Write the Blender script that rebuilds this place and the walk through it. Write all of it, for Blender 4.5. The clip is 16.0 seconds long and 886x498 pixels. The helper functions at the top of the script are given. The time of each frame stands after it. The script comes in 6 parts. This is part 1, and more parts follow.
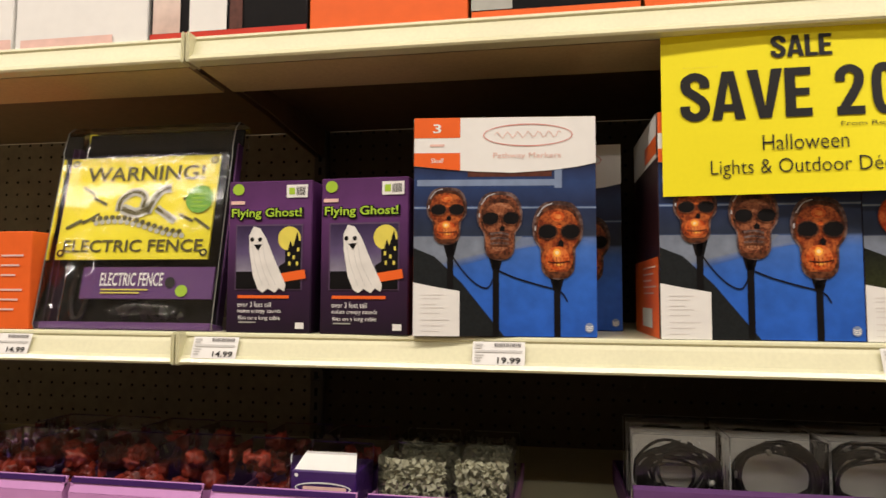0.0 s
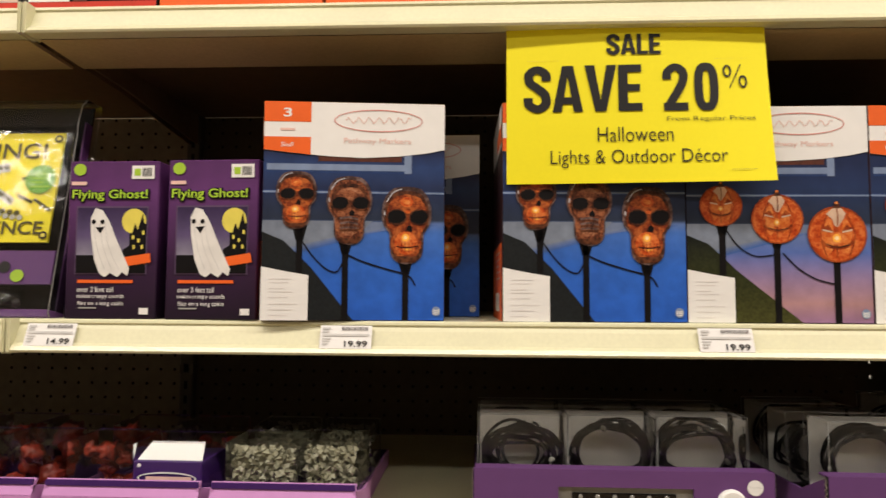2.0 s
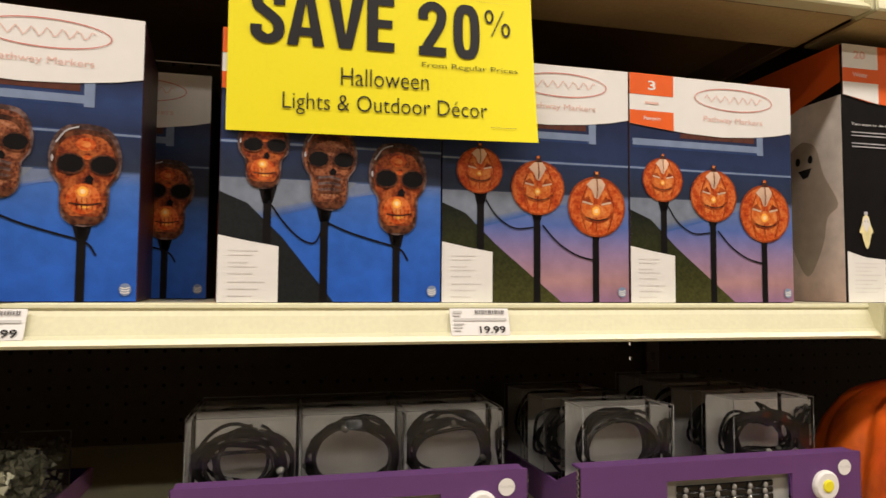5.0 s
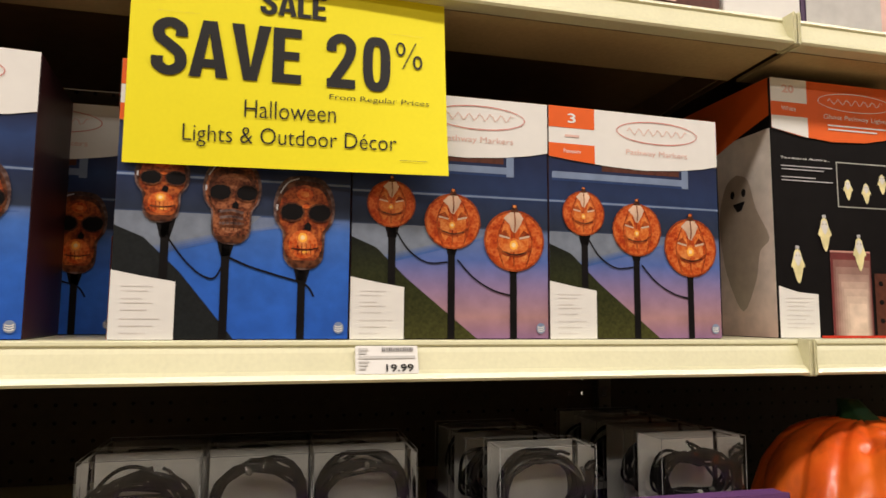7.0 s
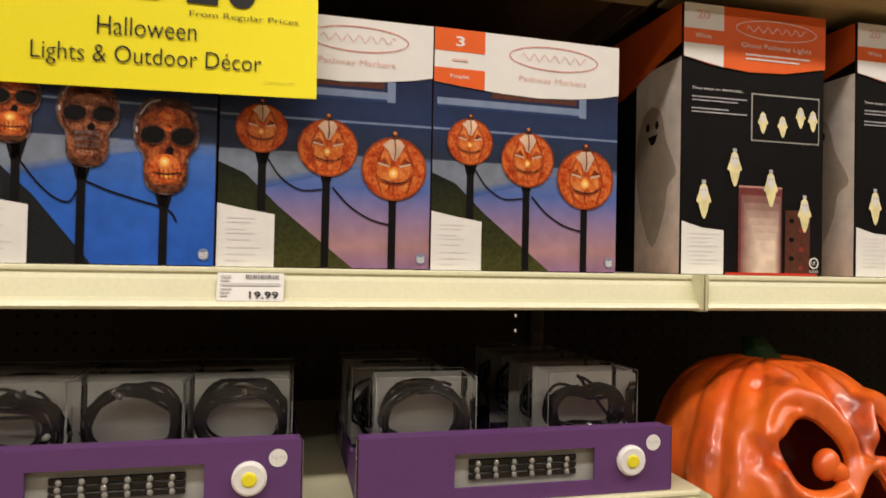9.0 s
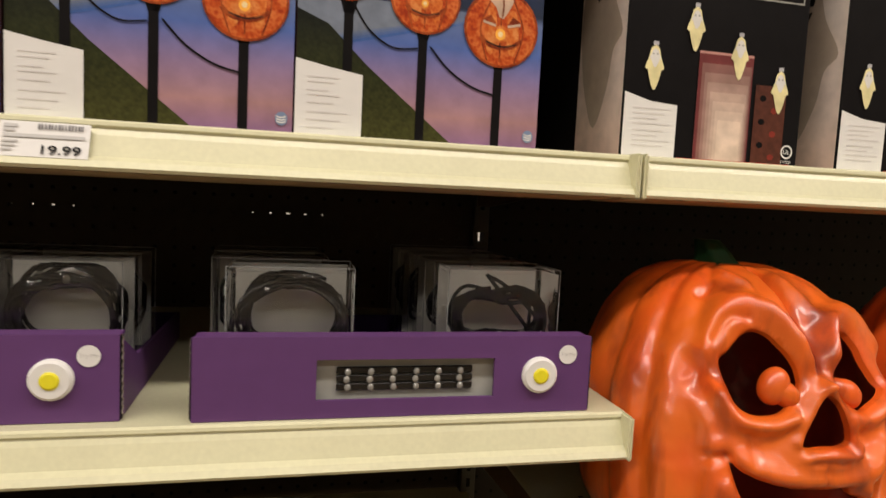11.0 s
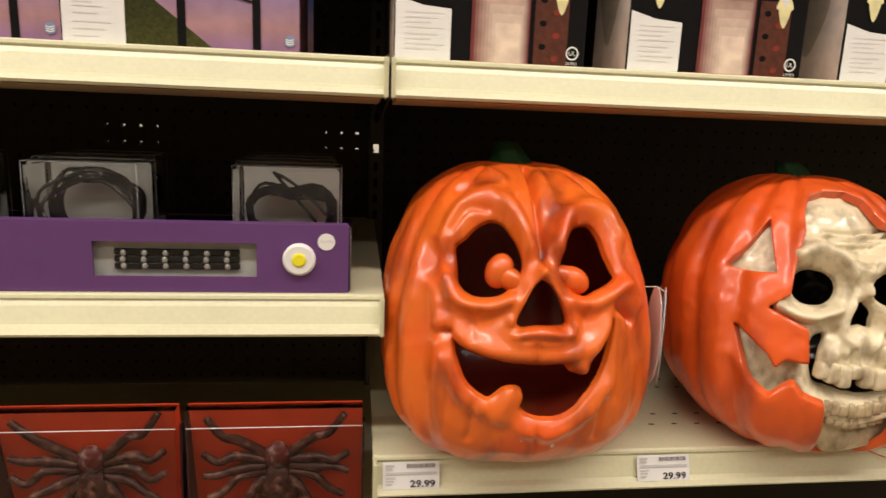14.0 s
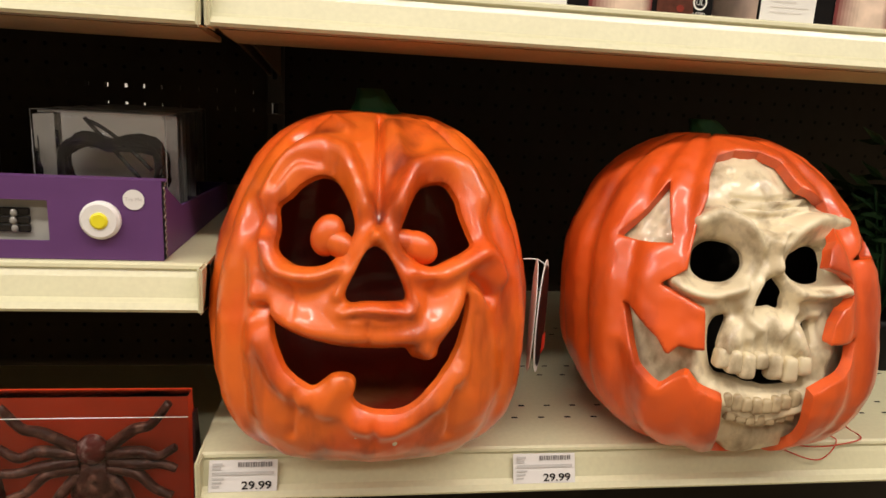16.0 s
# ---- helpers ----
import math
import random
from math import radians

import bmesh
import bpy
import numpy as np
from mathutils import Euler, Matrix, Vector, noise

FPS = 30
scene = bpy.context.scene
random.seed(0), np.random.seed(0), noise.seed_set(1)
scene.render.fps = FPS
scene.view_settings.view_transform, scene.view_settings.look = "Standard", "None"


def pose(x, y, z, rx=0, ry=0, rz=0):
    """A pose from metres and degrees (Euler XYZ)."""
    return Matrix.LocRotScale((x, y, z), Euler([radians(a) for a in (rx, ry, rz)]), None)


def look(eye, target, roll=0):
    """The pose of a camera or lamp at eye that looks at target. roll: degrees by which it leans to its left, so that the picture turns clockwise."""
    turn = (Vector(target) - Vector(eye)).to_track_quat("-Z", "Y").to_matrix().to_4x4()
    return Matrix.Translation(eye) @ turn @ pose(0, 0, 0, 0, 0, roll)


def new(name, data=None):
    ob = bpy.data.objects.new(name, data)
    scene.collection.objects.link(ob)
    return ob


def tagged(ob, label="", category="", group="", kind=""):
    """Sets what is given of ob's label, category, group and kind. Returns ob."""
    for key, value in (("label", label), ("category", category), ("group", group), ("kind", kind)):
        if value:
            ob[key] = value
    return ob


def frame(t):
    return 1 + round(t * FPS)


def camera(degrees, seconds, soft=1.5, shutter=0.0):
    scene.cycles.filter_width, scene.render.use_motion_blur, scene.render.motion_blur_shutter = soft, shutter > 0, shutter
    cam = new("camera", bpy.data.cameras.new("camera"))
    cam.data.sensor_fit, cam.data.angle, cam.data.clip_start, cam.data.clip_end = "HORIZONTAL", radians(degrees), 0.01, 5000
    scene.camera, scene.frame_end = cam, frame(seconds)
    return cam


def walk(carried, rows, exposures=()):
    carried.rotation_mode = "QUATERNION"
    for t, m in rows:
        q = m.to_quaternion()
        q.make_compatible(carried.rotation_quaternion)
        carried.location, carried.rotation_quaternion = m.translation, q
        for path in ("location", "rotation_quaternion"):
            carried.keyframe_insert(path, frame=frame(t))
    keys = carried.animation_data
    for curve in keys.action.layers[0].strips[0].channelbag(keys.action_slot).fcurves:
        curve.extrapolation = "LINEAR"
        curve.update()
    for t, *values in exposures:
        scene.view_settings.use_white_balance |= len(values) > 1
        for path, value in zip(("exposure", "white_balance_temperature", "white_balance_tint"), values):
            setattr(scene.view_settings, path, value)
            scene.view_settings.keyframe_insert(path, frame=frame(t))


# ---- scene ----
cam = camera(68.1, 16.0, 1.5, 0.5)
PATH = [
    (0, (0.436, -0.714, 1.348), (0.091, 1.251, 1.488), 0.3),
    (0.5, (0.448, -0.715, 1.341), (0.164, 1.258, 1.499), 0.3),
    (1, (0.466, -0.715, 1.34), (0.24, 1.266, 1.487), 0.5),
    (1.5, (0.486, -0.713, 1.325), (0.325, 1.274, 1.484), 0.3),
    (2, (0.512, -0.711, 1.332), (0.412, 1.282, 1.471), 0.3),
    (2.5, (0.535, -0.71, 1.33), (0.496, 1.282, 1.508), 0.4),
    (3, (0.554, -0.7, 1.33), (0.551, 1.291, 1.518), 0.4),
    (3.5, (0.565, -0.673, 1.331), (0.663, 1.315, 1.518), 1.0),
    (4, (0.567, -0.643, 1.328), (0.73, 1.342, 1.516), 0.9),
    (4.5, (0.573, -0.612, 1.336), (0.884, 1.359, 1.475), 1.6),
    (5, (0.599, -0.588, 1.318), (1.063, 1.354, 1.433), 0.4),
    (7.5, (0.708, -0.596, 1.326), (1.189, 1.333, 1.539), 0.4),
    (8, (0.747, -0.614, 1.32), (1.205, 1.324, 1.506), 0.1),
    (10.5, (0.891, -0.544, 1.291), (1.371, 1.391, 1.128), 2.9),
    (11, (0.935, -0.51, 1.264), (1.397, 1.428, 1.091), 2.8),
    (11.5, (0.957, -0.5, 1.259), (1.462, 1.421, 1.023), 2.6),
    (12, (0.999, -0.507, 1.245), (1.402, 1.438, 1.015), 2.8),
    (12.5, (1.028, -0.534, 1.244), (1.42, 1.412, 0.996), 4.0),
    (13, (1.083, -0.572, 1.247), (1.408, 1.377, 0.924), 3.8),
    (13.5, (1.136, -0.594, 1.243), (1.429, 1.357, 0.902), 2.9),
    (14, (1.193, -0.616, 1.251), (1.450, 1.33, 0.859), 2.3),
    (14.5, (1.227, -0.608, 1.229), (1.483, 1.339, 0.844), 2.6),
    (15, (1.27, -0.584, 1.225), (1.538, 1.356, 0.819), 3.6),
    (15.5, (1.307, -0.562, 1.226), (1.598, 1.367, 0.788), 3.0),
    (16, (1.331, -0.543, 1.221), (1.609, 1.389, 0.784), 3.1),
]
walk(cam, [(t, look(eye, target, roll)) for t, eye, target, roll in PATH], [(0.0, 0.07), (4.5, 0.10), (7.5, 0.03), (11.0, -0.08), (13.0, 0.09), (16.0, 0.07)])

# ---- light: fluorescent rows over the aisle ----
world = bpy.data.worlds.new("store")
scene.world = world
world.use_nodes = True
world.node_tree.nodes["Background"].inputs[0].default_value = (1.0, 0.9, 0.75, 1)
world.node_tree.nodes["Background"].inputs[1].default_value = 0.0


def tube_lamp(y, watts):
    lamp = bpy.data.lights.new("fluorescent_row", "AREA")
    lamp.shape, lamp.size, lamp.size_y = "RECTANGLE", 9.0, 0.22
    lamp.energy, lamp.color = watts, (1.0, 0.908, 0.830)
    ob = new("fluorescent_row", lamp)
    ob.matrix_basis = pose(0.2, y, 3.42)
    return ob


tube_lamp(-1.25, 172)
tube_lamp(-3.1, 78)
tube_lamp(1.65, 150)


# ---- materials ----
def nodes_of(name):
    m = bpy.data.materials.new(name)
    m.use_nodes = True
    return m, m.node_tree.nodes, m.node_tree.links, m.node_tree.nodes["Principled BSDF"]


def surface(name, colour, rough=0.5, metal=0.0, vary=0.10, grain=60.0, stain=7.0, bump=0.08, coat=0.0, ramp=None, span=1.0, dirt=None, spec=0.28):
    """A painted, printed or moulded surface: grain and stains at two scales; ramp gives colours up the object over span metres."""
    m, n, l, b = nodes_of(name)
    b.inputs["Roughness"].default_value, b.inputs["Metallic"].default_value = rough, metal
    b.inputs["Coat Weight"].default_value, b.inputs["Coat Roughness"].default_value = coat, 0.12
    b.inputs["Specular IOR Level"].default_value = spec
    tc = n.new("ShaderNodeTexCoord")
    n1, n2 = n.new("ShaderNodeTexNoise"), n.new("ShaderNodeTexNoise")
    n1.inputs["Scale"].default_value, n2.inputs["Scale"].default_value = grain, stain
    n1.inputs["Detail"].default_value, n2.inputs["Detail"].default_value = 4, 5
    for k in (n1, n2):
        l.new(tc.outputs["Object"], k.inputs["Vector"])
    add = n.new("ShaderNodeMath")
    add.operation = "ADD"
    l.new(n1.outputs["Fac"], add.inputs[0]), l.new(n2.outputs["Fac"], add.inputs[1])
    rng = n.new("ShaderNodeMapRange")
    rng.inputs["From Min"].default_value, rng.inputs["From Max"].default_value = 0.7, 1.3
    rng.inputs["To Min"].default_value, rng.inputs["To Max"].default_value = 1 - vary, 1 + vary
    l.new(add.outputs[0], rng.inputs["Value"])
    mul = n.new("ShaderNodeVectorMath")
    mul.operation = "SCALE"
    l.new(rng.outputs["Result"], mul.inputs["Scale"])
    if ramp:
        sep = n.new("ShaderNodeSeparateXYZ")
        l.new(tc.outputs["Object"], sep.inputs[0])
        div = n.new("ShaderNodeMath")
        div.operation = "DIVIDE"
        l.new(sep.outputs["Z"], div.inputs[0])
        div.inputs[1].default_value = span
        cr = n.new("ShaderNodeValToRGB")
        while len(cr.color_ramp.elements) < len(ramp):
            cr.color_ramp.elements.new(0.5)
        for e, (p, c) in zip(cr.color_ramp.elements, ramp):
            e.position, e.color = p, (*c, 1)
        l.new(div.outputs[0], cr.inputs["Fac"])
        l.new(cr.outputs["Color"], mul.inputs[0])
    else:
        mul.inputs[0].default_value = colour
    last = mul.outputs[0]
    if dirt:
        n3 = n.new("ShaderNodeTexNoise")
        n3.inputs["Scale"].default_value, n3.inputs["Detail"].default_value = dirt[1], 6
        l.new(tc.outputs["Object"], n3.inputs["Vector"])
        r3 = n.new("ShaderNodeMapRange")
        r3.inputs["From Min"].default_value, r3.inputs["From Max"].default_value = 0.5, 0.72
        r3.inputs["To Max"].default_value = dirt[2]
        l.new(n3.outputs["Fac"], r3.inputs["Value"])
        mx = n.new("ShaderNodeMix")
        mx.data_type = "RGBA"
        l.new(r3.outputs["Result"], mx.inputs["Factor"])
        l.new(last, mx.inputs["A"])
        mx.inputs["B"].default_value = (*dirt[0], 1)
        last = mx.outputs["Result"]
    l.new(last, b.inputs["Base Color"])
    if bump:
        bp = n.new("ShaderNodeBump")
        bp.inputs["Strength"].default_value, bp.inputs["Distance"].default_value = bump, 0.002
        l.new(add.outputs[0], bp.inputs["Height"])
        l.new(bp.outputs[0], b.inputs["Normal"])
    return m


def crackled(name, dark, mid, light, scale=260.0):
    """Mottled amber glass as it is printed on the cartons."""
    m, n, l, b = nodes_of(name)
    b.inputs["Roughness"].default_value, b.inputs["Specular IOR Level"].default_value = 0.35, 0.3
    tc, vo, no = n.new("ShaderNodeTexCoord"), n.new("ShaderNodeTexVoronoi"), n.new("ShaderNodeTexNoise")
    vo.inputs["Scale"].default_value, no.inputs["Scale"].default_value = scale, scale * 0.3
    no.inputs["Detail"].default_value = 5
    l.new(tc.outputs["Object"], vo.inputs["Vector"]), l.new(tc.outputs["Object"], no.inputs["Vector"])
    ad = n.new("ShaderNodeMath")
    ad.operation = "MULTIPLY_ADD"
    ad.inputs[1].default_value = 0.35
    l.new(vo.outputs["Distance"], ad.inputs[0]), l.new(no.outputs["Fac"], ad.inputs[2])
    cr = n.new("ShaderNodeValToRGB")
    e = cr.color_ramp.elements
    e[0].position, e[0].color = 0.45, (*dark, 1)
    e[1].position, e[1].color = 0.85, (*light, 1)
    k = e.new(0.62)
    k.color = (*mid, 1)
    l.new(ad.outputs[0], cr.inputs["Fac"]), l.new(cr.outputs["Color"], b.inputs["Base Color"])
    return m


def clear_plastic(name, tint=(0.97, 0.975, 0.965), gloss=0.9, crease=0.4, depth=0.008):
    m, n, l, b = nodes_of(name)
    tr, gl, mix, fr = n.new("ShaderNodeBsdfTransparent"), n.new("ShaderNodeBsdfGlossy"), n.new("ShaderNodeMixShader"), n.new("ShaderNodeFresnel")
    no, bp, tc = n.new("ShaderNodeTexNoise"), n.new("ShaderNodeBump"), n.new("ShaderNodeTexCoord")
    no.inputs["Scale"].default_value = 22
    l.new(tc.outputs["Object"], no.inputs["Vector"])
    bp.inputs["Strength"].default_value, bp.inputs["Distance"].default_value = crease, depth
    l.new(no.outputs["Fac"], bp.inputs["Height"]), l.new(bp.outputs[0], gl.inputs["Normal"])
    tr.inputs[0].default_value, gl.inputs[0].default_value = (*tint, 1), (gloss, gloss, gloss, 1)
    gl.inputs["Roughness"].default_value = 0.08
    fr.inputs[0].default_value = 1.45
    l.new(fr.outputs[0], mix.inputs[0]), l.new(tr.outputs[0], mix.inputs[1]), l.new(gl.outputs[0], mix.inputs[2])
    l.new(mix.outputs[0], n["Material Output"].inputs["Surface"])
    return m


CREAM = surface("cream_powder_coat", (0.70, 0.68, 0.45), 0.38, spec=0.5, vary=0.05, grain=240, stain=6, bump=0.02, coat=0.35, dirt=((0.50, 0.46, 0.32), 14, 0.12))
SHADECREAM = surface("shaded_cream_coat", (0.48, 0.37, 0.19), 0.6, vary=0.10, grain=200, stain=9)
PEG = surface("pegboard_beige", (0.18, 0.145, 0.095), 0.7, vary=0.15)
PEGDEEPSHADE = surface("pegboard_deep_shade", (0.024, 0.018, 0.012), 0.75, vary=0.15)
PEGSHADE = surface("pegboard_shaded", (0.060, 0.044, 0.026), 0.75, vary=0.15)
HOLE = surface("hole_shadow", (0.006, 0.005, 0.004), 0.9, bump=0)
STEEL = surface("dark_steel", (0.07, 0.06, 0.042), 0.5)
UNDERSHADE = surface("under_shelf_shade", (0.17, 0.11, 0.055), 0.6, vary=0.12)
FLOOR = surface("vinyl_floor", (0.25, 0.185, 0.115), 0.35, vary=0.08, stain=3)
PLASTER = surface("ceiling_white", (0.75, 0.72, 0.66), 0.9)
WALLP = surface("far_gondola_beige", (0.26, 0.23, 0.18), 0.7)
WHITE = surface("white_card", (0.80, 0.79, 0.76), 0.45, vary=0.03, bump=0.02)
GREYW = surface("grey_card", (0.42, 0.42, 0.38), 0.5, vary=0.12)
ORANGE = surface("orange_print", (0.80, 0.13, 0.02), 0.4, vary=0.05, bump=0.02)
RED = surface("red_print", (0.55, 0.035, 0.015), 0.4, vary=0.08, bump=0.02)
REDLINE = surface("red_fine_print", (0.62, 0.20, 0.17), 0.5, bump=0)
PALEINK = surface("pale_red_ink", (0.76, 0.50, 0.44), 0.5, bump=0)
SIGNINK = surface("warning_ink", (0.085, 0.072, 0.020), 0.5, bump=0)
FIGINK = surface("dull_figure_ink", (0.22, 0.19, 0.06), 0.5, bump=0)
GREYINK = surface("grey_ink", (0.56, 0.55, 0.53), 0.5, bump=0)
BARINK = surface("worn_bar_ink", (0.22, 0.21, 0.21), 0.5, bump=0)
BLACK = surface("black_ink", (0.012, 0.011, 0.011), 0.5, bump=0)
PITCH = surface("black_print", (0.0085, 0.0075, 0.0078), 0.42, vary=0.2, bump=0.02, spec=0.08)
YELLOW = surface("sale_yellow_paper", (0.86, 0.76, 0.012), 0.6, vary=0.02, grain=300, bump=0.03)
SIGNY = surface("warning_yellow", (0.80, 0.70, 0.03), 0.45, vary=0.06, bump=0.02)
PURPLE = surface("purple_card", (0.120, 0.048, 0.160), 0.5, vary=0.05, bump=0.03)
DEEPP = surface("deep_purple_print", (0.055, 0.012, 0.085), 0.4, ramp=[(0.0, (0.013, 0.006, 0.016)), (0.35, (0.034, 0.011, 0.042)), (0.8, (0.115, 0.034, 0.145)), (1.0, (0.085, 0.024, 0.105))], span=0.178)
LILAC = surface("lilac_card", (0.52, 0.24, 0.51), 0.5, vary=0.05, bump=0.03)
VIOLET = surface("dark_violet_card", (0.05, 0.015, 0.12), 0.45)
GHOSTSKY = surface("dusk_sky_print", (0.1, 0.1, 0.1), 0.45, ramp=[(0.0, (0.20, 0.18, 0.24)), (0.40, (0.24, 0.22, 0.29)), (0.52, (0.10, 0.07, 0.16)), (0.70, (0.03, 0.015, 0.06))], span=0.178, vary=0.2, stain=40)
GREEN = surface("lime_print", (0.36, 0.55, 0.04), 0.5)
GREEND = surface("green_disc_print", (0.16, 0.38, 0.05), 0.5)
NAVY = surface("navy_photo", (0.012, 0.02, 0.06), 0.35, ramp=[(0.0, (0.02, 0.10, 0.48)), (0.25, (0.028, 0.12, 0.50)), (0.40, (0.05, 0.14, 0.45)), (0.44, (0.09, 0.15, 0.34)), (0.455, (0.020, 0.029, 0.054)), (0.60, (0.017, 0.028, 0.078)), (0.7, (0.024, 0.050, 0.15)), (0.76, (0.017, 0.026, 0.075))], span=0.242, vary=0.18, stain=25)
DUSK = surface("dusk_photo", (0.1, 0.1, 0.3), 0.35, ramp=[(0.0, (0.26, 0.14, 0.27)), (0.09, (0.40, 0.22, 0.23)), (0.19, (0.30, 0.20, 0.33)), (0.32, (0.09, 0.15, 0.42)), (0.43, (0.13, 0.18, 0.34)), (0.455, (0.020, 0.029, 0.054)), (0.62, (0.018, 0.034, 0.098)), (0.76, (0.014, 0.022, 0.068))], span=0.238, vary=0.14, stain=25)
SIDENAVY = surface("dark_carton_side", (0.030, 0.008, 0.010), 0.4, vary=0.2)
PALEB = surface("pale_blue_photo", (0.19, 0.25, 0.38), 0.4, vary=0.2)
LAWN = surface("lawn_photo", (0.034, 0.038, 0.010), 0.5, vary=0.45, grain=300, spec=0.14, ramp=[(0.0, (0.055, 0.055, 0.014)), (0.5, (0.03, 0.034, 0.010)), (1.0, (0.010, 0.012, 0.008))], span=0.09)
DARKLAWN = surface("dark_lawn_photo", (0.012, 0.014, 0.015), 0.5, vary=0.3, grain=300, spec=0.14)
AMBER = crackled("amber_skull_print", (0.07, 0.010, 0.004), (0.20, 0.032, 0.008), (0.44, 0.11, 0.025), 380)
SMOKED = crackled("smoked_skull_print", (0.030, 0.009, 0.005), (0.13, 0.032, 0.013), (0.33, 0.115, 0.050), 420)
LANTERN = crackled("amber_pumpkin_print", (0.32, 0.030, 0.005), (0.50, 0.068, 0.008), (0.66, 0.17, 0.04), 380)
GLOWP = surface("hot_spot_print", (0.90, 0.42, 0.06), 0.4, vary=0.2)
SHINE = surface("pale_spot_print", (0.66, 0.46, 0.33), 0.4, vary=0.3)
BURNT = crackled("burnt_orange_print", (0.14, 0.017, 0.004), (0.24, 0.035, 0.006), (0.40, 0.08, 0.015))
EMBER = crackled("ember_print", (0.52, 0.085, 0.012), (0.64, 0.15, 0.024), (0.74, 0.26, 0.07), 400)
UMBER = crackled("umber_glass_print", (0.012, 0.004, 0.003), (0.055, 0.014, 0.006), (0.15, 0.05, 0.02))
RIMGLASS = crackled("grey_glass_rim_print", (0.03, 0.016, 0.014), (0.07, 0.035, 0.03), (0.18, 0.12, 0.11))
TANGLASS = crackled("tan_glass_print", (0.12, 0.032, 0.014), (0.25, 0.080, 0.036), (0.43, 0.19, 0.10), 420)
RIMLIGHT = surface("pale_grey_print", (0.45, 0.44, 0.46), 0.4, vary=0.3)
PALEFLAME = surface("pale_flame_print", (0.88, 0.66, 0.34), 0.4, vary=0.1)
NIGHTB = surface("night_blue_print", (0.02, 0.045, 0.14), 0.4, vary=0.3)
SOFTINK = surface("soft_grey_ink", (0.73, 0.70, 0.68), 0.5, bump=0)
PAVING = [surface("paving_photo", (0.06 + 0.030 * k, 0.13 + 0.020 * k, 0.38 - 0.028 * k), 0.4, vary=0.25, stain=40) for k in range(5)]
WAX = [surface("candle_wax_photo", (0.16 + 0.083 * k, 0.035 + 0.078 * k, 0.035 + 0.062 * k), 0.4, vary=0.2, stain=40) for k in range(8)]
SIDEGHOST = surface("side_ghost_print", (0.40, 0.32, 0.25), 0.45, vary=0.12, stain=25)
GHOST = surface("ghost_print", (0.74, 0.72, 0.68), 0.5, vary=0.08, stain=30)
GLOWG = surface("lamp_ghost_print", (0.80, 0.72, 0.38), 0.5, vary=0.15, stain=60)
CANDLE = surface("candle_photo", (0.4, 0.15, 0.13), 0.4, ramp=[(0.0, (0.78, 0.58, 0.46)), (0.2, (0.72, 0.44, 0.36)), (0.45, (0.42, 0.15, 0.14))], span=0.303, vary=0.15, stain=40)
BROWNP = surface("brown_photo", (0.085, 0.026, 0.016), 0.4, vary=0.4, grain=150)
MARBLE = surface("side_print_beige", (0.50, 0.42, 0.33), 0.45, ramp=[(0.0, (0.62, 0.44, 0.37)), (0.2, (0.70, 0.57, 0.50)), (0.6, (0.70, 0.62, 0.55))], span=0.303, vary=0.15, stain=18)
MOON = surface("moon_print", (0.72, 0.62, 0.10), 0.5)
PLUM = surface("plum_print", (0.10, 0.06, 0.12), 0.5)
CABLE = surface("black_cable", (0.010, 0.009, 0.008), 0.22, bump=0, spec=0.6)
CASE = clear_plastic("clear_case")
SHEET = clear_plastic("clear_sheet", (0.985, 0.985, 0.98), 1.0, 0.05, 0.004)
SHELLP = clear_plastic("clear_clamshell", (0.95, 0.95, 0.96), 1.0, 0.25, 0.010)
FILM = clear_plastic("clear_film", (0.9, 0.9, 0.9), 0.45)
BULB = surface("clear_bulb_plastic", (0.24, 0.235, 0.21), 0.08, bump=0, spec=0.9)
KRAFT = surface("corrugated_edge", (0.30, 0.25, 0.22), 0.8, vary=0.3)
INSERT = surface("insert_card", (0.84, 0.82, 0.74), 0.6, vary=0.12)
FLECK = surface("white_flakes", (0.30, 0.29, 0.20), 0.4, vary=0.4)
PALEEDGE = surface("pale_plastic_edge", (0.26, 0.26, 0.25), 0.2, bump=0)
REDTOY = surface("red_lights", (0.18, 0.020, 0.009), 0.4, vary=0.7, grain=120)
SPIDER = surface("spider_rubber", (0.045, 0.012, 0.008), 0.30, vary=0.7, grain=180, bump=0.9, dirt=((0.34, 0.16, 0.11), 110, 0.55))
SPIDERHEAD = surface("spider_red_head", (0.10, 0.014, 0.011), 0.3, vary=0.5, grain=200, dirt=((0.5, 0.4, 0.36), 150, 0.5))
LIDRED = surface("spider_box_red", (0.56, 0.050, 0.014), 0.45, vary=0.10)
STEMG = surface("stem_green", (0.007, 0.045, 0.013), 0.6, vary=0.3)
PLANT = surface("dark_foliage", (0.02, 0.06, 0.02), 0.5, vary=0.4)
YBUTTON = surface("yellow_button", (0.80, 0.72, 0.03), 0.35)


# ---- builders ----
def mesh_of(name, verts, faces, mats, index=None, smooth=False):
    me = bpy.data.meshes.new(name)
    me.from_pydata([tuple(map(float, v)) for v in verts], [], faces)
    for m in mats:
        me.materials.append(m)
    if index is not None:
        me.polygons.foreach_set("material_index", index)
    if smooth:
        me.polygons.foreach_set("use_smooth", [True] * len(me.polygons))
    me.update()
    return me


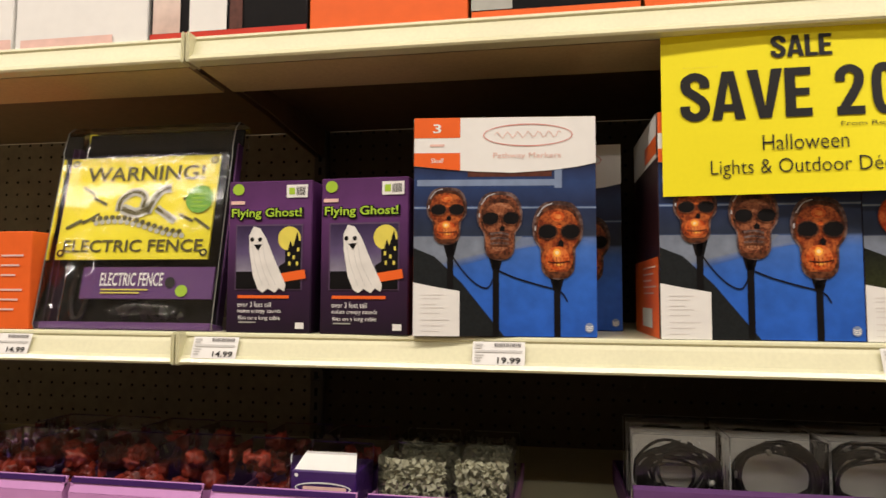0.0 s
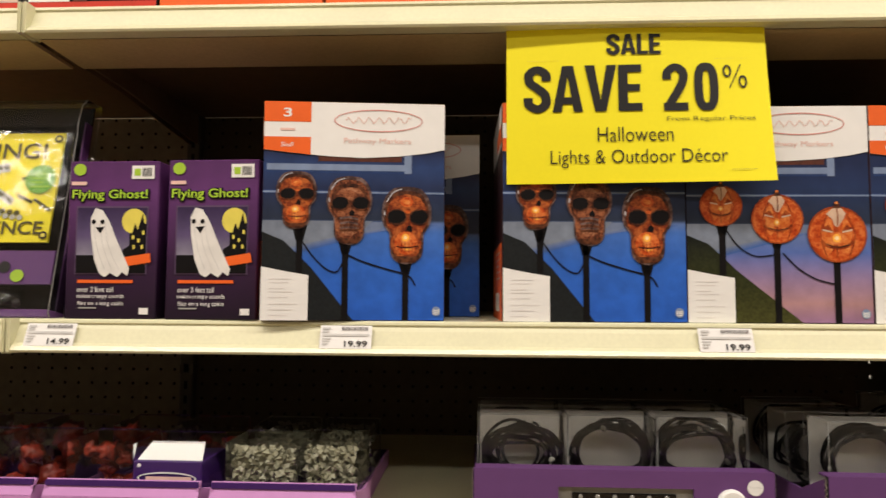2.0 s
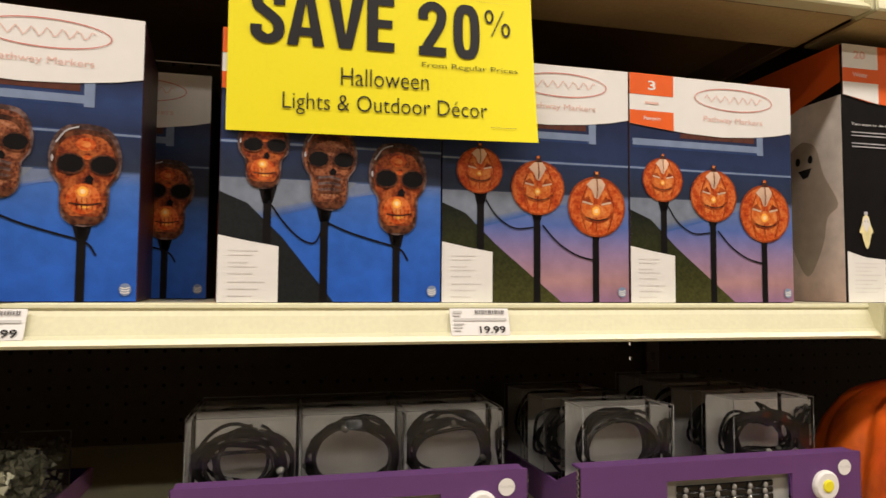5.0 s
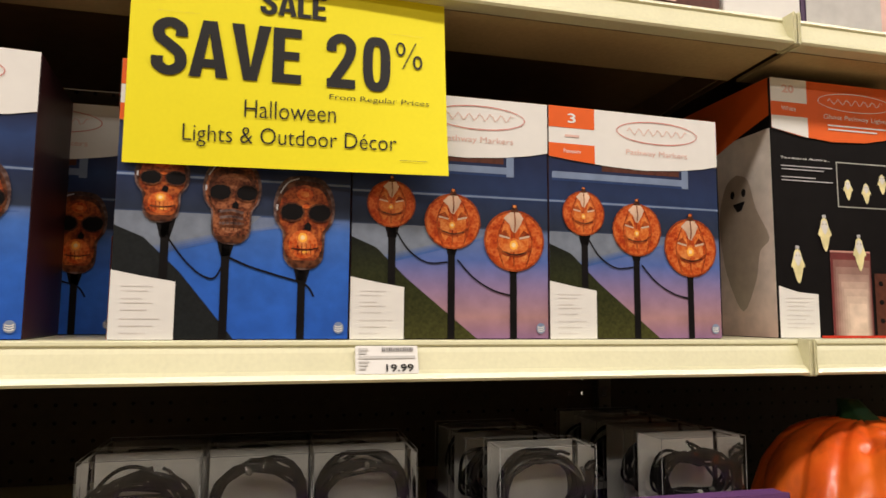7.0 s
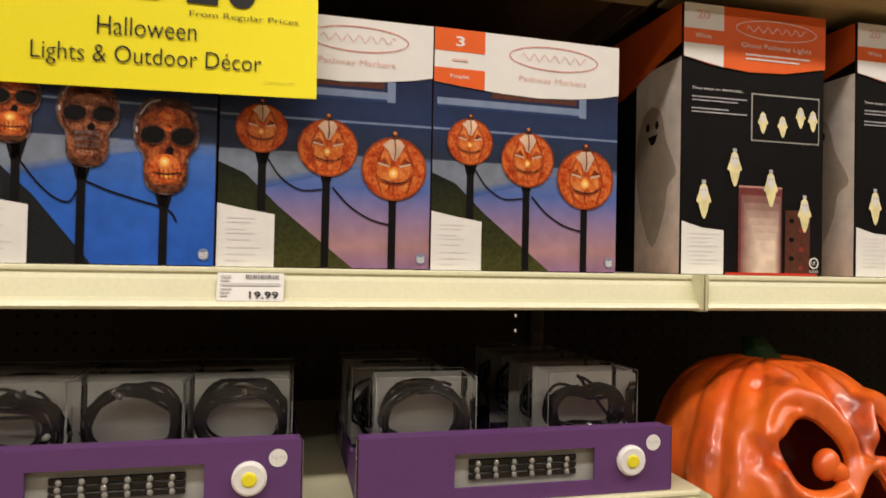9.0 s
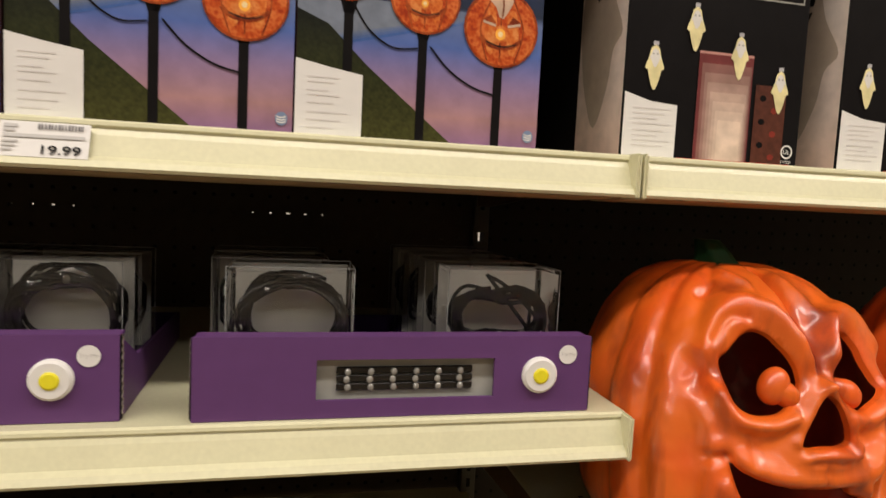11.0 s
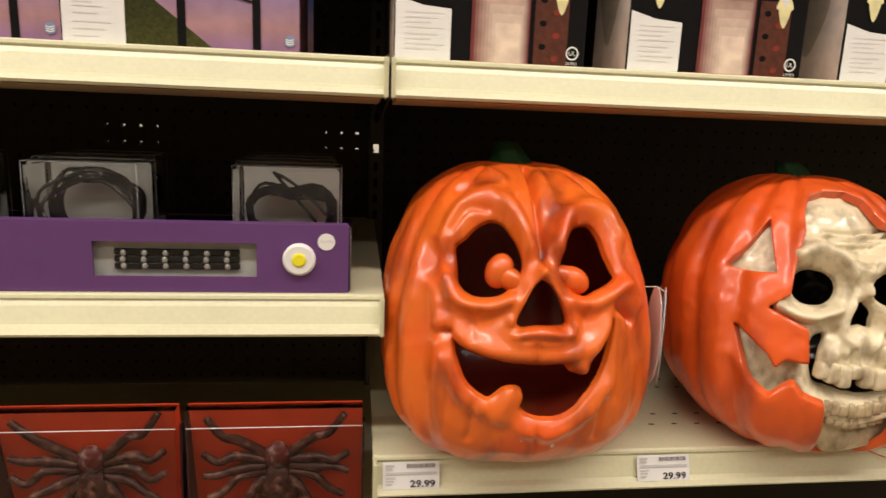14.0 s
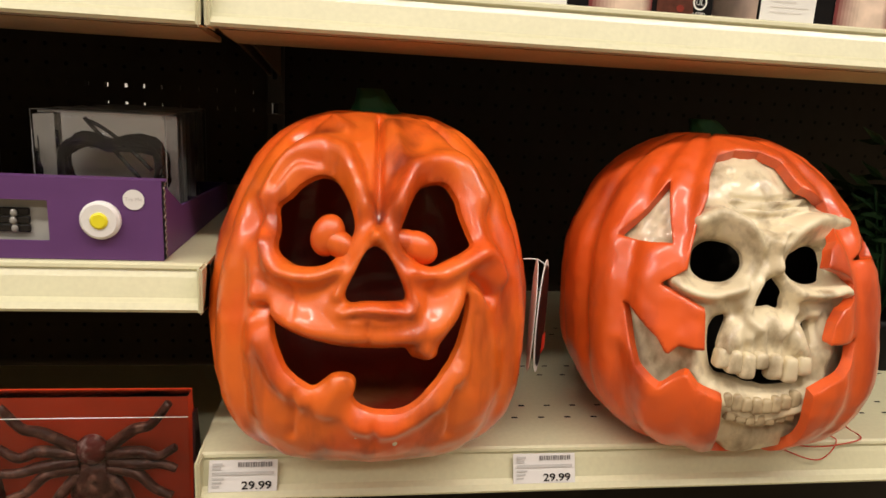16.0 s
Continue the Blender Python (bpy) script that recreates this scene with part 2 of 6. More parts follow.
def part(name, bm, material, parent=None, label="", smooth=False):
    me = bpy.data.meshes.new(name)
    bm.to_mesh(me)
    bm.free()
    me.materials.append(material)
    if smooth:
        me.polygons.foreach_set("use_smooth", [True] * len(me.polygons))
    ob = new(name, me)
    if parent:
        ob.parent = parent
    if label:
        ob["label"] = label
    if material in (CASE, SHELLP, FILM):
        ob.visible_shadow = False
    return ob


def thing(name, m, label, category, group="", kind=""):
    ob = new(name)
    ob.matrix_basis = m
    return tagged(ob, label, category, group, kind)


def block(x0, x1, y0, y1, z0, z1, bevel=0.0, seg=1, into=None):
    bm = into or bmesh.new()
    r = bmesh.ops.create_cube(bm, size=1)
    bmesh.ops.transform(bm, verts=r["verts"], matrix=Matrix.Translation(((x0 + x1) / 2, (y0 + y1) / 2, (z0 + z1) / 2)) @ Matrix.Diagonal((x1 - x0, y1 - y0, z1 - z0, 1)))
    if bevel:
        es = list({e for v in r["verts"] for e in v.link_edges})
        bmesh.ops.bevel(bm, geom=es, offset=bevel, segments=seg, affect="EDGES")
    return bm


def lathe(profile, n=24, axis="z"):
    """Turns a profile of (radius, height) round an axis."""
    bm = bmesh.new()
    rings = []
    for r, h in profile:
        ring = []
        for i in range(n):
            a = 2 * math.pi * i / n
            c = (r * math.cos(a), r * math.sin(a), h)
            ring.append(bm.verts.new(c if axis == "z" else (c[0], -c[2], c[1])))
        rings.append(ring)
    for a, b in zip(rings, rings[1:]):
        for i in range(n):
            bm.faces.new((a[i], a[(i + 1) % n], b[(i + 1) % n], b[i]))
    bm.faces.new(rings[0][::-1])
    bm.faces.new(rings[-1])
    return bm


def extrude_x(profile, x0, x1):
    """A closed (y, z) profile drawn out from x0 to x1."""
    bm = bmesh.new()
    a = [bm.verts.new((x0, y, z)) for y, z in profile]
    b = [bm.verts.new((x1, y, z)) for y, z in profile]
    k = len(profile)
    for i in range(k):
        bm.faces.new((a[i], a[(i + 1) % k], b[(i + 1) % k], b[i]))
    bm.faces.new(a[::-1])
    bm.faces.new(b)
    bmesh.ops.recalc_face_normals(bm, faces=bm.faces[:])
    return bm


def tube(paths, radius, sides=5):
    """Round rods along paths of points; radius: one number, or one for each path's start and end."""
    verts, faces = [], []
    for pts in paths:
        pts = [Vector(p) for p in pts]
        base = len(verts)
        for i, p in enumerate(pts):
            d = (pts[min(i + 1, len(pts) - 1)] - pts[max(i - 1, 0)]).normalized()
            u = d.cross(Vector((0.31, 0.95, 0.1))).normalized()
            v = d.cross(u)
            r = radius if not isinstance(radius, tuple) else radius[0] + (radius[1] - radius[0]) * i / (len(pts) - 1)
            for k in range(sides):
                a = 2 * math.pi * k / sides
                verts.append(p + u * (r * math.cos(a)) + v * (r * math.sin(a)))
        for i in range(len(pts) - 1):
            for k in range(sides):
                a, b = base + i * sides + k, base + i * sides + (k + 1) % sides
                faces.append((a, b, b + sides, a + sides))
        faces.append(tuple(base + k for k in range(sides))[::-1])
        faces.append(tuple(base + (len(pts) - 1) * sides + k for k in range(sides)))
    return verts, faces


def rods(name, paths, radius, material, parent, label="", sides=5):
    v, f = tube(paths, radius, sides)
    ob = new(name, mesh_of(name, v, f, [material], smooth=True))
    ob.parent = parent
    if label:
        ob["label"] = label
    return ob


def bend(pts, n=10):
    """A smooth curve through points."""
    p = [Vector((*q, 0)) if len(q) == 2 else Vector(q) for q in pts]
    out = []
    for i in range(len(p) - 1):
        a, b, c, d = p[max(i - 1, 0)], p[i], p[i + 1], p[min(i + 2, len(p) - 1)]
        for k in range(n):
            t = k / n
            out.append(0.5 * ((2 * b) + (c - a) * t + (2 * a - 5 * b + 4 * c - d) * t * t + (3 * b - a - 3 * c + d) * t ** 3))
    return out + [p[-1]]


# ---- lettering ----
WORDS = ["20", "From Regular Prices", "Halloween", "Lights & Outdoor Décor", "WARNING!", "ELECTRIC FENCE", "3", "Skull", "Pumpkin", "Pathway Markers",
         "Ghost Pathway Lights", "White", "Flying Ghost!", "14.99", "19.99", "29.99", "Try Me", "LISTED", "UL", "Two ways to decorate...", "over 3 feet tall", "makes creepy sounds", "flies on a long cable"]
LETTERS = {}
made_text = []
for w in WORDS:
    cu = bpy.data.curves.new("lettering", "FONT")
    cu.body, cu.align_x, cu.align_y, cu.resolution_u = w, "CENTER", "CENTER", 3
    if w in ("3", "20", "WARNING!", "ELECTRIC FENCE", "Flying Ghost!", "14.99", "19.99", "29.99"):
        cu.offset = 0.03 if w == "20" else 0.016
    if w in ("Halloween", "Lights & Outdoor Décor", "From Regular Prices"):
        cu.offset = -0.007
    made_text.append((w, new("lettering", cu)))
deps = bpy.context.evaluated_depsgraph_get()
for w, ob in made_text:
    me = bpy.data.meshes.new_from_object(ob.evaluated_get(deps))
    co = np.array([v.co[:2] for v in me.vertices])
    lo, hi = co.min(0), co.max(0)
    LETTERS[w] = ((co - (lo + hi) / 2), [tuple(p.vertices) for p in me.polygons], hi - lo)
    bpy.data.meshes.remove(me)
for w, ob in made_text:
    cu = ob.data
    bpy.data.objects.remove(ob)
    bpy.data.curves.remove(cu)


class Print:
    """Flat printing on a front of w by h metres, drawn in fractions of both, in thin layers of ink."""

    def __init__(self, w, h, step=0.0003):
        self.w, self.h, self.step, self.v, self.f, self.mi, self.mats = w, h, step, [], [], [], []

    def poly(self, pts, mat, layer):
        if mat not in self.mats:
            self.mats.append(mat)
        k = len(self.v)
        self.v += [(p[0] * self.w, -0.0008 - self.step * layer, p[1] * self.h) for p in pts]
        self.f.append(tuple(range(k, k + len(pts))))
        self.mi.append(self.mats.index(mat))

    def rect(self, x0, x1, z0, z1, mat, layer):
        self.poly([(x0, z0), (x1, z0), (x1, z1), (x0, z1)], mat, layer)

    def disc(self, x, z, rx, rz, mat, layer, n=20):
        self.poly([(x + rx * math.cos(2 * math.pi * i / n), z + rz * math.sin(2 * math.pi * i / n)) for i in range(n)], mat, layer)

    def ring(self, x, z, rx, rz, t, mat, layer, n=32):
        pts = [(math.cos(2 * math.pi * i / n), math.sin(2 * math.pi * i / n)) for i in range(n)]
        tz = t * self.w / self.h
        for (a, b), (c, d) in zip(pts, pts[1:] + pts[:1]):
            self.poly([(x + rx * a, z + rz * b), (x + rx * c, z + rz * d), (x + (rx - t) * c, z + (rz - tz) * d), (x + (rx - t) * a, z + (rz - tz) * b)], mat, layer)

    def line(self, pts, t, mat, layer):
        p = [Vector((q[0] * self.w, q[1] * self.h)) for q in pts]
        left, right = [], []
        for i, q in enumerate(p):
            d = (p[min(i + 1, len(p) - 1)] - p[max(i - 1, 0)]).normalized()
            s = Vector((-d.y, d.x)) * (t * self.w / 2)
            left.append(q + s), right.append(q - s)
        self.poly([(q.x / self.w, q.y / self.h) for q in left + right[::-1]], mat, layer)

    def text(self, word, x, z, height, mat, layer, width=None, slant=0.0):
        co, faces, size = LETTERS[word]
        s = height * self.h / size[1]
        sx = width * self.w / size[0] if width else s
        if mat not in self.mats:
            self.mats.append(mat)
        k = len(self.v)
        self.v += [(x * self.w + c[0] * sx + slant * c[1] * s, -0.0008 - self.step * layer, z * self.h + c[1] * s) for c in co]
        self.f += [tuple(k + i for i in f) for f in faces]
        self.mi += [self.mats.index(mat)] * len(faces)

    def bars(self, x0, x1, zs, t, mat, layer):
        for i, z in enumerate(zs):
            self.rect(x0, x1 - (0.17 * ((i * 7) % 3)) * (x1 - x0), z - t / 2, z + t / 2, mat, layer)

    def put(self, name, parent, label="", m=None):
        ob = new(name, mesh_of(name, self.v, self.f, self.mats, self.mi))
        ob.parent = parent
        if m:
            ob.matrix_basis = m
        if label:
            ob["label"] = label
        if name in ("info_label", "lettering_print", "side_print", "lettering"):
            ob["kind"] = "stuff"
        return ob


# ---- the room ----
def slab(name, x0, x1, y0, y1, z0, z1, mat, label):
    ob = part(name, block(x0, x1, y0, y1, z0, z1), mat)
    return tagged(ob, label, name.split("_")[0], kind="structure")


slab("floor", -5, 5, -4.2, 2.6, -0.1, 0, FLOOR, "worn pale vinyl shop floor")
slab("ceiling", -5, 5, -4.2, 2.6, 3.6, 3.7, PLASTER, "plain white shop ceiling")
slab("wall_south", -5, 5, -4.3, -4.2, 0, 3.6, WALLP, "plain beige wall behind the aisle")
slab("wall_north", -5, 5, 2.6, 2.7, 0, 3.6, PLASTER, "plain white wall beyond the next aisle")
slab("wall_west", -5.1, -5, -4.3, 2.7, 0, 3.6, WALLP, "plain beige end wall")
slab("wall_east", 5, 5.1, -4.3, 2.7, 0, 3.6, WALLP, "plain beige end wall")

# ---- shelving: bays 1.219 m wide ----
BAY = 1.219
S1, S2, S3, S4, S5 = 1.660, 1.303, 1.086, 0.928, 0.800
LIP = [(0.0, 0.0), (-0.002, -0.0015), (-0.0025, -0.004), (-0.0005, -0.006), (-0.003, -0.011), (-0.009, -0.026), (-0.0135, -0.029), (-0.0165, -0.0335), (-0.015, -0.036), (0.004, -0.036), (0.012, -0.030), (0.012, -0.003)]
BACK = 0.46


def shelf(bay, z, front, label, reach=0.0):
    """One steel shelf of a bay: deck, rolled lip with a price channel, stiffener and side brackets under it."""
    x0, x1 = bay * BAY + 0.0012 - reach, (bay + 1) * BAY - 0.0012
    t = thing("shelf", pose(0, front, z), label, "shelf", "steel shelves", "structure")
    part("deck", block(x0, x1, 0.0, BACK - front - 0.004, -0.003, 0.0), CREAM, t)
    part("lip", extrude_x(LIP, x0, x1), CREAM, t, "rolled cream price channel")
    # Return, underside and brackets carry the under-shelf shade in their darker colours.
    part("stiffener", extrude_x([(0.0045, -0.0366), (0.088, -0.0405), (0.091, -0.0405), (0.092, -0.0390), (0.092, -0.0360), (0.0125, -0.0325)], x0 + 0.006, x1 - 0.006), SHADECREAM, t, "folded cream return under the lip, its shade put in the colour")
    part("underside", block(x0 + 0.001, x1 - 0.001, 0.013, BACK - front - 0.006, -0.0046, -0.0034), UNDERSHADE, t, "brown sheet under the deck, its shade put in the colour")
    for x, s in ((x0, 1), (x1, -1)):
        part("lip_end", block(x if s > 0 else x - 0.004, x + 0.004 if s > 0 else x, -0.0185, 0.013, -0.0375, 0.0006, 0.0018, 2), CREAM, t)
        part("bracket", extrude_x([(0.094, -0.032), (0.20, -0.036), (BACK - front - 0.01, -0.060), (BACK - front - 0.01, -0.005), (0.094, -0.005)], min(x + s * 0.004, x + s * 0.007), max(x + s * 0.004, x + s * 0.007)), UNDERSHADE, t)
    return t


for bay in (-1, 0, 1):
    shelf(bay, S1, 0.0, "cream steel upper shelf with a rolled lip")
    shelf(bay, S2, 0.0, "cream steel shelf at eye height with price labels")
for bay in (-1, 0):
    shelf(bay, S3, -0.018, "cream steel shelf holding purple cardboard trays")
    shelf(bay, S5, -0.03, "cream steel lower shelf holding red spider boxes")
shelf(1, S4, -0.030, "cream steel shelf holding two plastic pumpkins", 0.010)
shelf(1, 0.45, -0.03, "cream steel lower shelf")
for bay in (-1, 0, 1):
    shelf(bay, 0.17, -0.04, "cream steel base shelf above the floor")
    tagged(part("kick_plate", block(bay * BAY + 0.001, (bay + 1) * BAY - 0.001, -0.015, 0.0, 0.0, 0.13), CREAM), "cream steel kick plate at the foot of the shelving", "kick plate", "kick plates", "structure")

PITCHES = [i * 0.0254 for i in range(200)]


def drilled(x0, x1, y0, y1, z0, z1, cols, rows, hole=0.0028):
    """A hardboard sheet with square-cut holes going right through it at each column and row."""
    xs = sorted([x0, x1] + [c + k * hole for c in cols for k in (-1, 1)])
    zs = sorted([z0, z1] + [r + k * hole for r in rows for k in (-1, 1)])
    nx, vs, fs = len(xs), [], []
    for y in (y0, y1):
        vs += [(x, y, z) for z in zs for x in xs]
    off = nx * len(zs)
    for j in range(len(zs) - 1):
        for i in range(nx - 1):
            q = (j * nx + i, j * nx + i + 1, (j + 1) * nx + i + 1, (j + 1) * nx + i)
            if i % 2 and j % 2:
                fs += [(p, r, r + off, p + off) for p, r in zip(q, q[1:] + q[:1])]
            else:
                fs += [q, tuple(k + off for k in q[::-1])]
    ring = [i for i in range(nx)] + [j * nx + nx - 1 for j in range(1, len(zs))] + [off - 1 - i for i in range(1, nx)] + [j * nx for j in range(len(zs) - 2, 0, -1)]
    fs += [(p, p + off, r + off, r) for p, r in zip(ring, ring[1:] + ring[:1])]
    return vs, fs


# the middle bay's sheet and the next aisle's sheet behind it have holes in line
COLS = [-BAY + 0.02 + k for k in PITCHES if 0.55 < -BAY + 0.02 + k < BAY - 0.02]
ROWS = [0.7885 + k for k in PITCHES if 1.18 < 0.7885 + k < 1.24]
# One kind of board; the darker tones hold the shade of each bay.
for bay in (-1, 0, 1):
    x0, x1 = bay * BAY + (0.006 if bay == 1 else 0.001), (bay + 1) * BAY - (0.006 if bay == 0 else 0.001)
    v, f = drilled(x0, x1, BACK, BACK + 0.006, 0.1, 2.1, COLS if bay == 0 else [], ROWS if bay == 0 else [])
    pb = new("back_panel", mesh_of("back_panel", v, f, [(PEGSHADE, PEGDEEPSHADE, PEG)[bay]]))
    tagged(pb, ("beige" if bay < 0 else "dark brown") + " perforated hardboard back panel, its bay's shade put in the colour", "pegboard", "back panels", "structure")
v, f = drilled(0.001, BAY - 0.006, BACK + 0.080, BACK + 0.086, 0.1, 2.1, COLS, ROWS)
tagged(new("back_panel", mesh_of("back_panel", v, f, [PEGSHADE])), "perforated hardboard panel of the next aisle, shade put in its colour", "pegboard", "back panels", "structure")
for x in (-BAY, 0.0, BAY, 2 * BAY):
    post = block(x - 0.012, x + 0.012, BACK - 0.022, BACK - 0.002, 0.05, 1.192, 0.002)
    block(x - 0.012, x + 0.012, BACK - 0.022, BACK - 0.002, 1.206, 2.12, 0.002, 1, post)
    for k in (-1, 1):
        block(min(x + k * 0.0045, x + k * 0.012), max(x + k * 0.0045, x + k * 0.012), BACK - 0.021, BACK - 0.002, 1.1915, 1.2065, 0.0, 1, post)
    up = tagged(part("upright", post, STEEL), "slotted dark steel upright between two bays", "upright", "uprights", "structure")
    # Flat dark faces paint the shade inside the upright's slots.
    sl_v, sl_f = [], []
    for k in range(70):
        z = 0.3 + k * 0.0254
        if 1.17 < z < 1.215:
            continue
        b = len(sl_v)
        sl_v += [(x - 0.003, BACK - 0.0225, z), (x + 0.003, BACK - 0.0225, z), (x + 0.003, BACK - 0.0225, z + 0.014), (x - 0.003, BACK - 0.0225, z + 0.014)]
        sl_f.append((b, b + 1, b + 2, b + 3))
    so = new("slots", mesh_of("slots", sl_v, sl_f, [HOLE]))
    so.parent = up
# Peg holes are flat discs, coloured as the shade inside them.
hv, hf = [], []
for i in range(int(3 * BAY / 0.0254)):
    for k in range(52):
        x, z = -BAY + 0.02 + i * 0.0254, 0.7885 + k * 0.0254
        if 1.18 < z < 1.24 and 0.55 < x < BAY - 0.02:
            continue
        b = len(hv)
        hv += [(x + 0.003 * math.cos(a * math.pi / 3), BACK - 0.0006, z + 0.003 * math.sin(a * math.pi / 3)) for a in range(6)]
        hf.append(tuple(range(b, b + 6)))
tagged(new("peg_holes", mesh_of("peg_holes", hv, hf, [HOLE])), "flat dark discs painting the shade in small round peg holes", "holes", kind="stuff")

# ---- cartons on the eye-height shelf ----
def carton_body(t, w, h, d, mat, label=""):
    return part("body", block(0, w, 0, d, 0, h, 0.0012), mat, t, label)


def oval_mark(p, x, z, rx, rz, ring, ink, layer):
    p.ring(x, z, rx, rz, 0.0048, ring, layer)
    wave = [(x + rx * (-0.74 + 1.48 * k / 26), z + rz * (0.08 * k / 26 + 0.30 * math.sin(k * 1.55))) for k in range(27)]
    p.line(wave, 0.0045, ink, layer)


def glow_print(p, x, z, rx, rz, mats, layer):
    """A soft spot of printed light: ever smaller, ever brighter patches."""
    for k, m in enumerate(mats):
        f = 1 - k / len(mats)
        p.disc(x, z, rx * f, rz * f, m, layer + 0.25 * k, 18)


def skull_print(p, x, z, w, h, mat, hot, layer):
    """A glass skull: wide cranium, hollow eyes, long narrow jaw."""
    half = bend([(0.0, 0.5), (0.26, 0.475), (0.42, 0.37), (0.495, 0.20), (0.475, 0.03), (0.395, -0.06), (0.345, -0.12), (0.335, -0.28), (0.30, -0.40), (0.17, -0.48), (0.0, -0.5)], 4)
    ring = [(q.x, q.y) for q in half] + [(-q.x, q.y) for q in half[-2:0:-1]]
    tones = (RIMGLASS, SMOKED, UMBER, SMOKED) if not hot else (RIMGLASS, UMBER, AMBER)
    for k, m in enumerate(tones):
        f = 1 - 0.09 * k
        p.poly([(x + a * w * f, z + (b * f - 0.010 * k) * h) for a, b in ring], m, layer + 0.3 * k)
    up = layer + 1.3
    if hot:
        glow_print(p, x, z + 0.30 * h, 0.20 * w, 0.10 * h, (AMBER, LANTERN, EMBER), up)
        glow_print(p, x - 0.01 * w, z - 0.23 * h, 0.31 * w, 0.20 * h, (AMBER, LANTERN, LANTERN, EMBER), up)
        glow_print(p, x - 0.02 * w, z - 0.16 * h, 0.11 * w, 0.075 * h, (EMBER, GLOWP, PALEFLAME), up + 1)
        glow_print(p, x + 0.02 * w, z - 0.31 * h, 0.10 * w, 0.025 * h, (EMBER, GLOWP), up + 1)
    else:
        glow_print(p, x, z - 0.24 * h, 0.30 * w, 0.19 * h, (SMOKED, TANGLASS, TANGLASS), up)
        for k in range(6):
            p.line(bend([(x - 0.20 * w, z + (-0.12 - 0.035 * k) * h), (x, z + (-0.10 - 0.037 * k) * h), (x + 0.20 * w, z + (-0.13 - 0.033 * k) * h)], 5), 0.05 * w, UMBER if k % 2 else RIMGLASS, up + 0.8)
        p.line(bend([(x - 0.22 * w, z + 0.27 * h), (x, z + 0.31 * h), (x + 0.24 * w, z + 0.25 * h)], 6), 0.05 * w, TANGLASS, up)
    for sx in (-0.20, 0.25):
        p.disc(x + sx * w, z + 0.105 * h, 0.205 * w, 0.105 * h, UMBER, up + 2)
        p.poly([(x + (sx + 0.18 * a) * w, z + (0.105 + 0.088 * b) * h) for a, b in ((-1, -0.1), (-0.85, 0.55), (-0.4, 0.95), (0.3, 1.0), (0.85, 0.65), (1, 0), (0.8, -0.6), (0.3, -0.95), (-0.4, -0.9), (-0.85, -0.6))], PITCH, up + 2.3)
    p.poly([(x + 0.0 * w, z - 0.07 * h), (x + 0.10 * w, z - 0.085 * h), (x + 0.12 * w, z - 0.03 * h), (x + 0.06 * w, z + 0.01 * h), (x + 0.01 * w, z - 0.025 * h)], PITCH, up + 2)
    p.line(bend([(x - 0.20 * w, z - 0.275 * h), (x + 0.02 * w, z - 0.29 * h), (x + 0.24 * w, z - 0.265 * h)], 5), 0.022 * w, UMBER, up + 2)
    p.poly([(x - 0.27 * w, z - 0.40 * h), (x + 0.27 * w, z - 0.40 * h), (x + 0.16 * w, z - 0.475 * h), (x - 0.16 * w, z - 0.475 * h)], UMBER, up + 0.9)
    for k in range(6):
        p.line([(x + (-0.17 + 0.07 * k) * w, z - 0.22 * h), (x + (-0.165 + 0.07 * k) * w, z - 0.34 * h)], 0.014 * w, AMBER if hot else UMBER, up + 1.8)
    p.disc(x + 0.02 * w, z + 0.17 * h, 0.06 * w, 0.022 * h, LANTERN if hot else TANGLASS, up + 1.9, 10)
    p.line(bend([(x - 0.40 * w, z + 0.30 * h), (x - 0.27 * w, z + 0.42 * h), (x - 0.10 * w, z + 0.465 * h)], 5), 0.022 * w, RIMLIGHT, up + 2)
    p.disc(x - 0.44 * w, z + 0.15 * h, 0.016 * w, 0.035 * h, RIMLIGHT, up + 2, 10)


